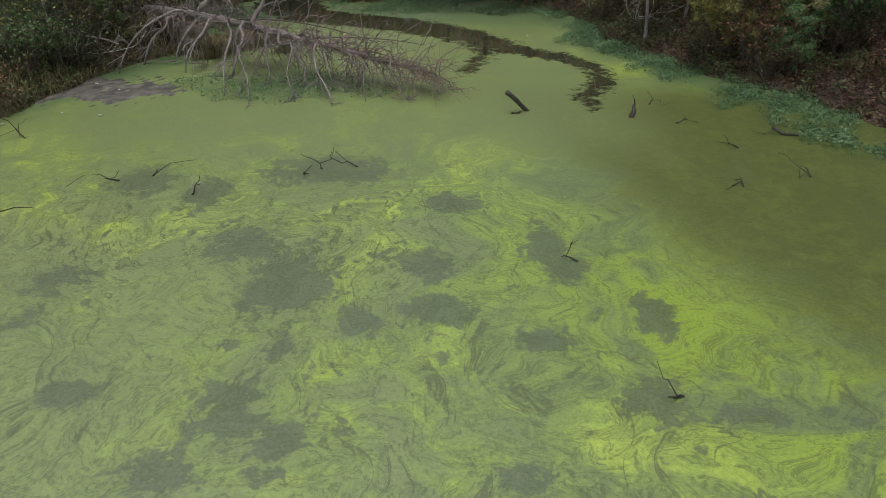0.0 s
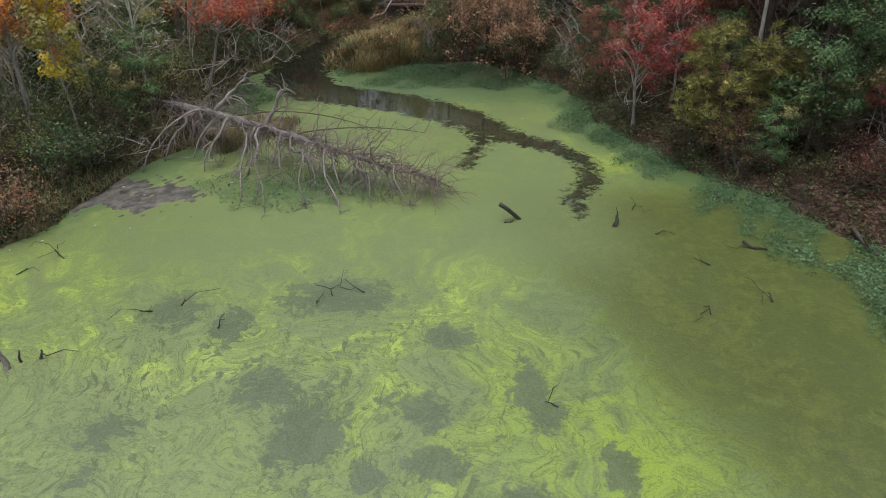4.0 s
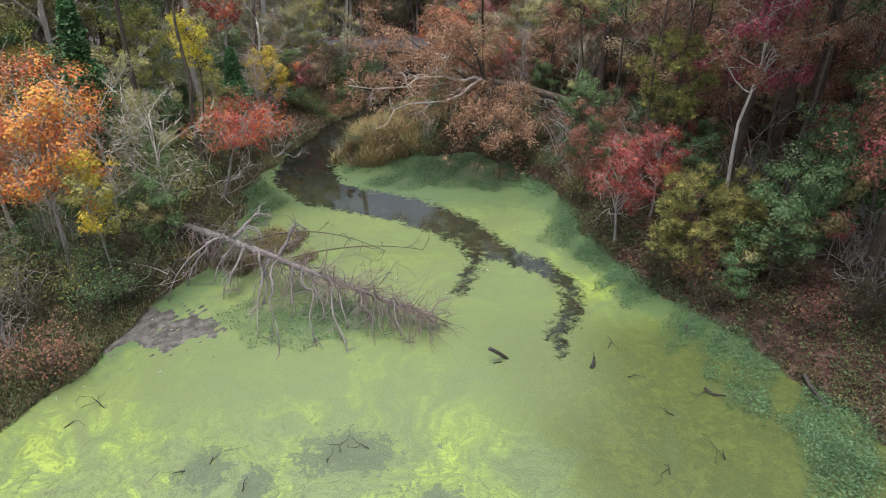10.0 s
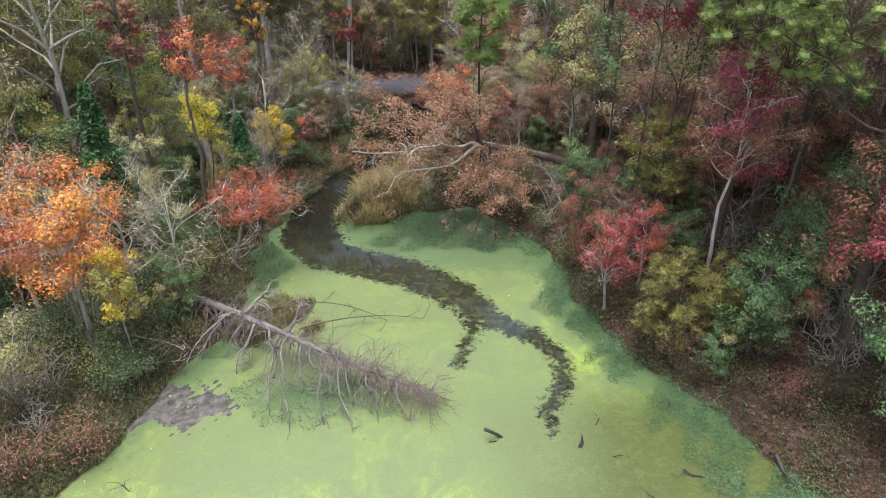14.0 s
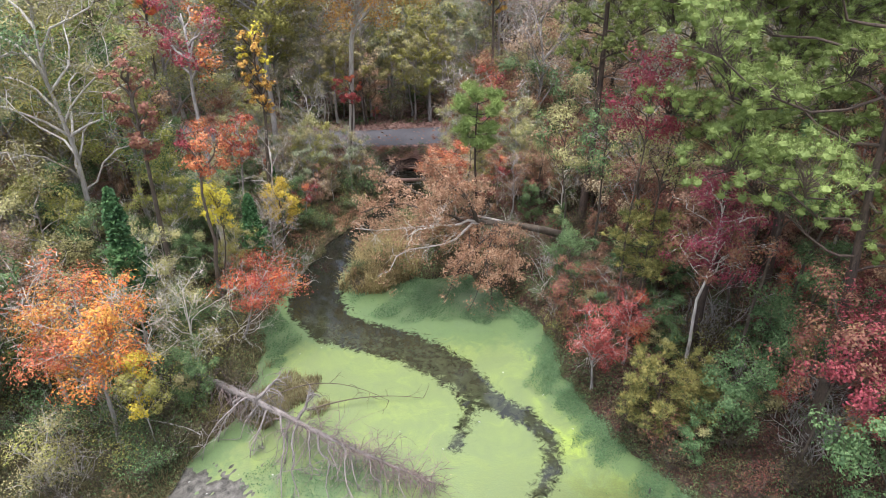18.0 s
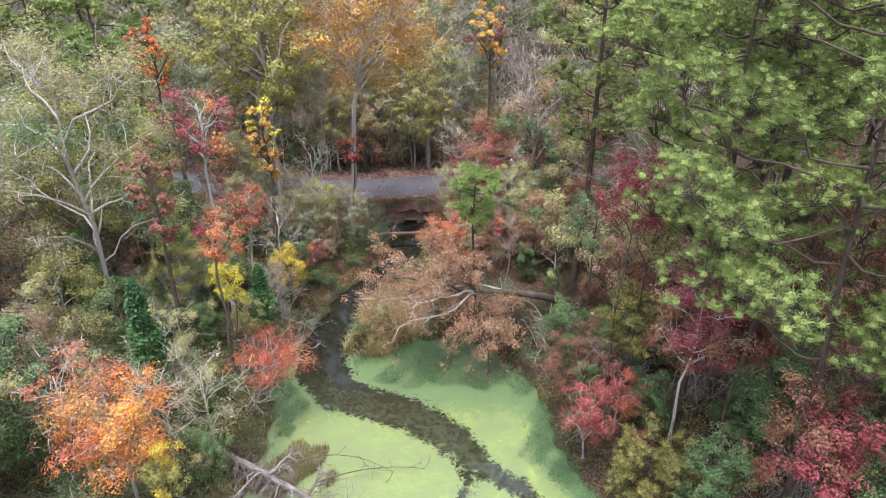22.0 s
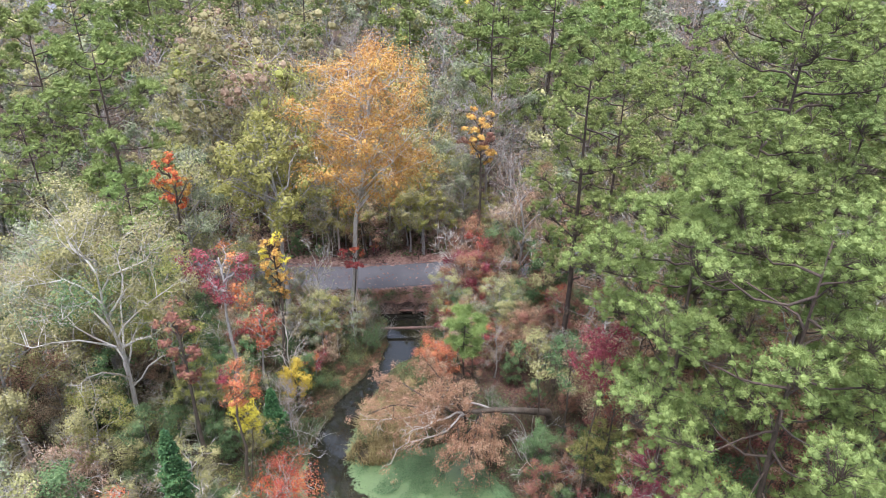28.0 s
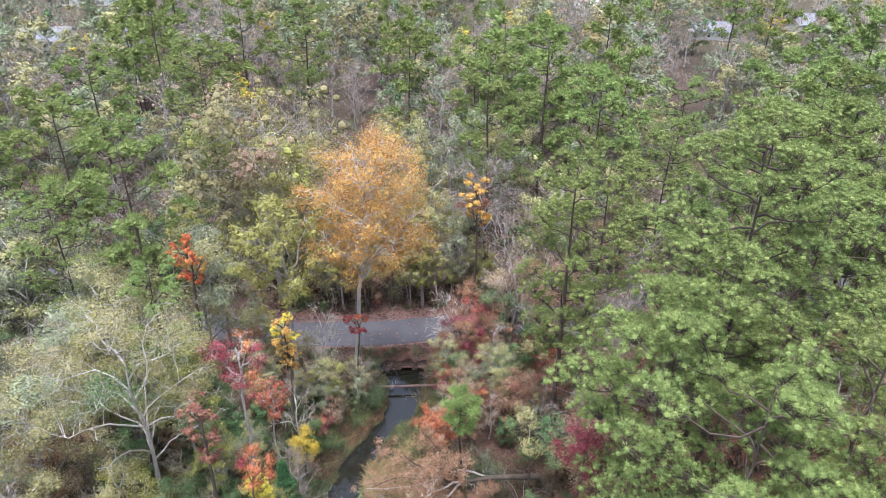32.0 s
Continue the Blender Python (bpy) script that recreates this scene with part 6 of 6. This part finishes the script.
# leafy weeds on the banks and low undergrowth through the wood
for nm, colour, seed, cnt, label in (("bank_weeds", "weed", 1, 250000, "tangled olive green weeds along the banks"), ("bank_weeds", "brush", 2, 180000, "tangled dry brown weeds along the banks"), ("bank_weeds", "green", 3, 130000, "low green leafy weeds along the banks")):
    x, y = scatter(cnt * 3, (-30, 26), (13, 66), lambda x, y: (shore_dist(x, y) > -0.25) & (rng.uniform(size=x.shape) < np.exp(-np.maximum(shore_dist(x, y), 0) / np.where(x < 0, 7.0, 3.6))) & (wave(x, y, 0.6, 3.0 * seed) + 0.5 * wave(x, y, 1.7, seed) > -0.2))
    z = height(x, y) + (0.15 + 0.55 * smooth(wave(x, y, 0.9, 0.4), -0.8, 1.2)) * rng.uniform(size=len(x))
    b = Build()
    b.leaves(np.stack([x, y, z], 1), 0.12, rng, 0.3, 0.6)
    tagged(part(nm, b, LEAF[colour]), label, "weeds", kind="stuff")
for nm, colour, seed, label in (("undergrowth", "weed", 1, "olive undergrowth on the floor of the wood"), ("undergrowth", "brush", 2, "dry brown undergrowth on the floor of the wood"), ("undergrowth", "green", 3, "dark green undergrowth on the floor of the wood")):
    x, y = scatter(260000, (-90, 90), (30, 175), lambda x, y: (shore_dist(x, y) > 0.8) & (np.abs(x) < 0.72 * y + 8) & (seg_dist(x, y, ROAD) > 5.0) & (np.hypot(x - 56, y - 138) > 15) & (wave(x, y, 0.33, 2.0 * seed) + 0.6 * wave(x, y, 0.9, seed) > 0.1))
    k = rng.uniform(size=len(x)) < np.where(y < 66, 0.0, 0.6)
    x, y = x[k], y[k]
    z = height(x, y) + np.maximum(0.1, np.where(np.abs(x + 3.5) < 7, 0.7, 1.5) * smooth(wave(x, y, 0.5, seed), -0.6, 1.3)) * rng.uniform(size=len(x))
    b = Build()
    x2, y2 = scatter(170000, (-44, 44), (24, 67), lambda x, y: (shore_dist(x, y) > 0.8) & (np.abs(x) < 0.72 * y + 8) & (wave(x, y, 0.33, 2.0 * seed) + 0.6 * wave(x, y, 0.9, seed) > 0.0) & ((x < 0) | (rng.uniform(size=x.shape) < 0.35)))
    z2 = height(x2, y2) + np.maximum(0.1, 1.3 * smooth(wave(x2, y2, 0.5, seed), -0.6, 1.3)) * rng.uniform(size=len(x2))
    b.leaves(np.stack([x2, y2, z2], 1), 0.15, rng, 0.4, 0.7)
    b.leaves(np.stack([x, y, z], 1), 0.38, rng, 0.4, 0.7)
    tagged(part(nm, b, LEAF[colour]), label, "undergrowth", kind="stuff")

for colour, seed in (("weed", 1), ("green", 2), ("maroon", 3), ("brush", 4)):
    x, y = scatter(100000, (-20, 6), (47, 72), lambda x, y: (shore_dist(x, y) > -0.15) & (shore_dist(x, y) < 6) & (wave(x, y, 0.8, 2.0 * seed) + 0.7 * wave(x, y, 2.0, seed) > 0.1))
    z = height(x, y) + (0.15 + 1.0 * smooth(wave(x, y, 1.1, seed), -0.8, 1.2)) * rng.uniform(size=len(x))
    b = Build()
    b.leaves(np.stack([x, y, z], 1), 0.13, rng, 0.3, 0.65)
    tagged(part("bank_weeds", b, LEAF[colour]), "low tangled brush along the creek banks", "weeds", kind="stuff")
x, y = scatter(26000, (-8.2, 2), (44.8, 56), lambda x, y: (shore_dist(x, y) > -0.5) & (np.hypot((x + 4.6 - 0.25 * (y - 49)) / 3.4, (y - 49.4) / 5.0) < 1 + 0.35 * wave(x, y, 0.9, 1.2) - 0.3 * rng.uniform(size=x.shape)))
b = Build()
b.blades(np.stack([x, y, height(x, y) - 0.03], 1), 1.0, rng, 0.05, 1.2)
tagged(part("sedge", b, LEAF["reed"]), "tawny sedge clump on the spit between creek and cove", "sedge", kind="stuff")

x, y = scatter(170000, (5, 36), (14, 60), lambda x, y: (shore_dist(x, y) > 0.3) & (rng.uniform(size=x.shape) < 0.75))
x2, y2 = scatter(210000, (-36, 28), (60, 104), lambda x, y: (shore_dist(x, y) > 0.1) & (rng.uniform(size=x.shape) < np.where((seg_dist(x, y, ROAD) < ROAD_HALF - 0.5) | (y < 69.5), 0.02, 0.7 * np.exp(-np.abs(seg_dist(x, y, ROAD) - 4) / 11))))
b = Build()
b.leaves(np.stack([x, y, height(x, y) + 0.03], 1), 0.11, rng, 0.8, 0.9)
tagged(part("leaf_litter", b, LEAF["litter"]), "reddish brown fallen leaves on the pond bank", "fallen leaves", kind="stuff")
b = Build()
b.leaves(np.stack([x2, y2, np.maximum(height(x2, y2), np.where(seg_dist(x2, y2, ROAD) < ROAD_HALF, ROAD_Z + 0.03, -1)) + 0.04], 1), 0.3, rng, 0.8, 0.9)
x, y = rng.uniform(-9.0, 2.0, 11000), rng.uniform(69.9, 72.5, 11000)
b.leaves(np.stack([x, y, np.maximum(height(x, y), 0.3) + 0.05], 1), 0.2, rng, 0.8, 0.9)
tagged(part("leaf_litter", b, LEAF["verge"]), "pinkish brown fallen leaves along the road and creek", "fallen leaves", kind="stuff")

# ---------------------------------------------------------------- mud flat and floating litter
def silt(x, y):
    d = np.full(np.shape(x), -1.0)
    for cx, cy, rx, ry in ((-14.3, 25.4, 1.3, 0.8), (-13.6, 26.5, 1.0, 0.9), (-12.6, 24.9, 1.0, 0.7), (-11.5, 25.8, 1.1, 0.8), (-12.4, 26.0, 0.6, 0.4)):
        d = np.maximum(d, 1 - np.hypot((x - cx) / rx, (y - cy) / ry))
    return 0.05 * smooth(d, -0.4, 0.5) - 0.016 + 0.015 * wave(x, y, 2.3, 0.6) + 0.014 * wave(x, y, 7.0, 1.6)


silt_b, sx, sy = grid(np.arange(-16.2, -9.8, 0.09), np.arange(23.6, 28.0, 0.09), silt)
mud, mn, ml, mbsdf = material("wet_silt")
mco = mn.new("ShaderNodeTexCoord")
ma = noise_tex(mn, ml, 2.2, 10, 0.3, mco.outputs["Object"], 0.7)
mr = ramp(mn, [(0.36, (0.025, 0.025, 0.021)), (0.48, (0.085, 0.08, 0.068)), (0.64, (0.17, 0.16, 0.14))])
ml.new(ma.outputs["Fac"], mr.inputs["Fac"])
ml.new(mr.outputs["Color"], mbsdf.inputs["Base Color"])
mbsdf.inputs["Roughness"].default_value = 0.6
tagged(part("mud_flat", silt_b, mud, smooth=True), "low grey mud flat at the foot of the bank", "mud", kind="structure")
pale_litter = plain("pale_litter", (0.62, 0.62, 0.58))
rl = random.Random(3)
SPOTS = [(-3.0, 42.7), (-12.4, 25.6), (-13.6, 26.4), (-11.0, 26.9), (-9.6, 26.2), (-9.1, 26.9), (-15.1, 23.4), (-14.6, 21.6), (-15.4, 20.9), (-13.2, 22.8), (-11.8, 22.6), (-9.6, 37.6), (-8.2, 38.3), (2.6, 31.0), (4.4, 35.6), (8.2, 30.4), (-2.2, 30.2), (0.4, 28.8), (6.8, 33.4), (-0.8, 83.6), (0.2, 83.2)]
for k, (x, y) in enumerate(SPOTS):
    b = Build()
    s = rl.uniform(0.03, 0.07)
    b.tube([(-s, 0, 0.02), (-s * 0.5, 0.01, 0.05), (s * 0.6, 0, 0.05), (s, 0, 0.02)], [s * 0.3, s * 0.55, s * 0.5, s * 0.2], 7)
    ob = part("litter_piece", b, pale_litter, smooth=True)
    ob.matrix_basis = pose(x, y, max(0.0, ground_z(x, y)), 0, 0, rl.uniform(0, 360))
    tagged(ob, "small pale piece of litter floating in the weed" if y < 60 else "small pale piece of litter on the verge", "litter", "pale litter")
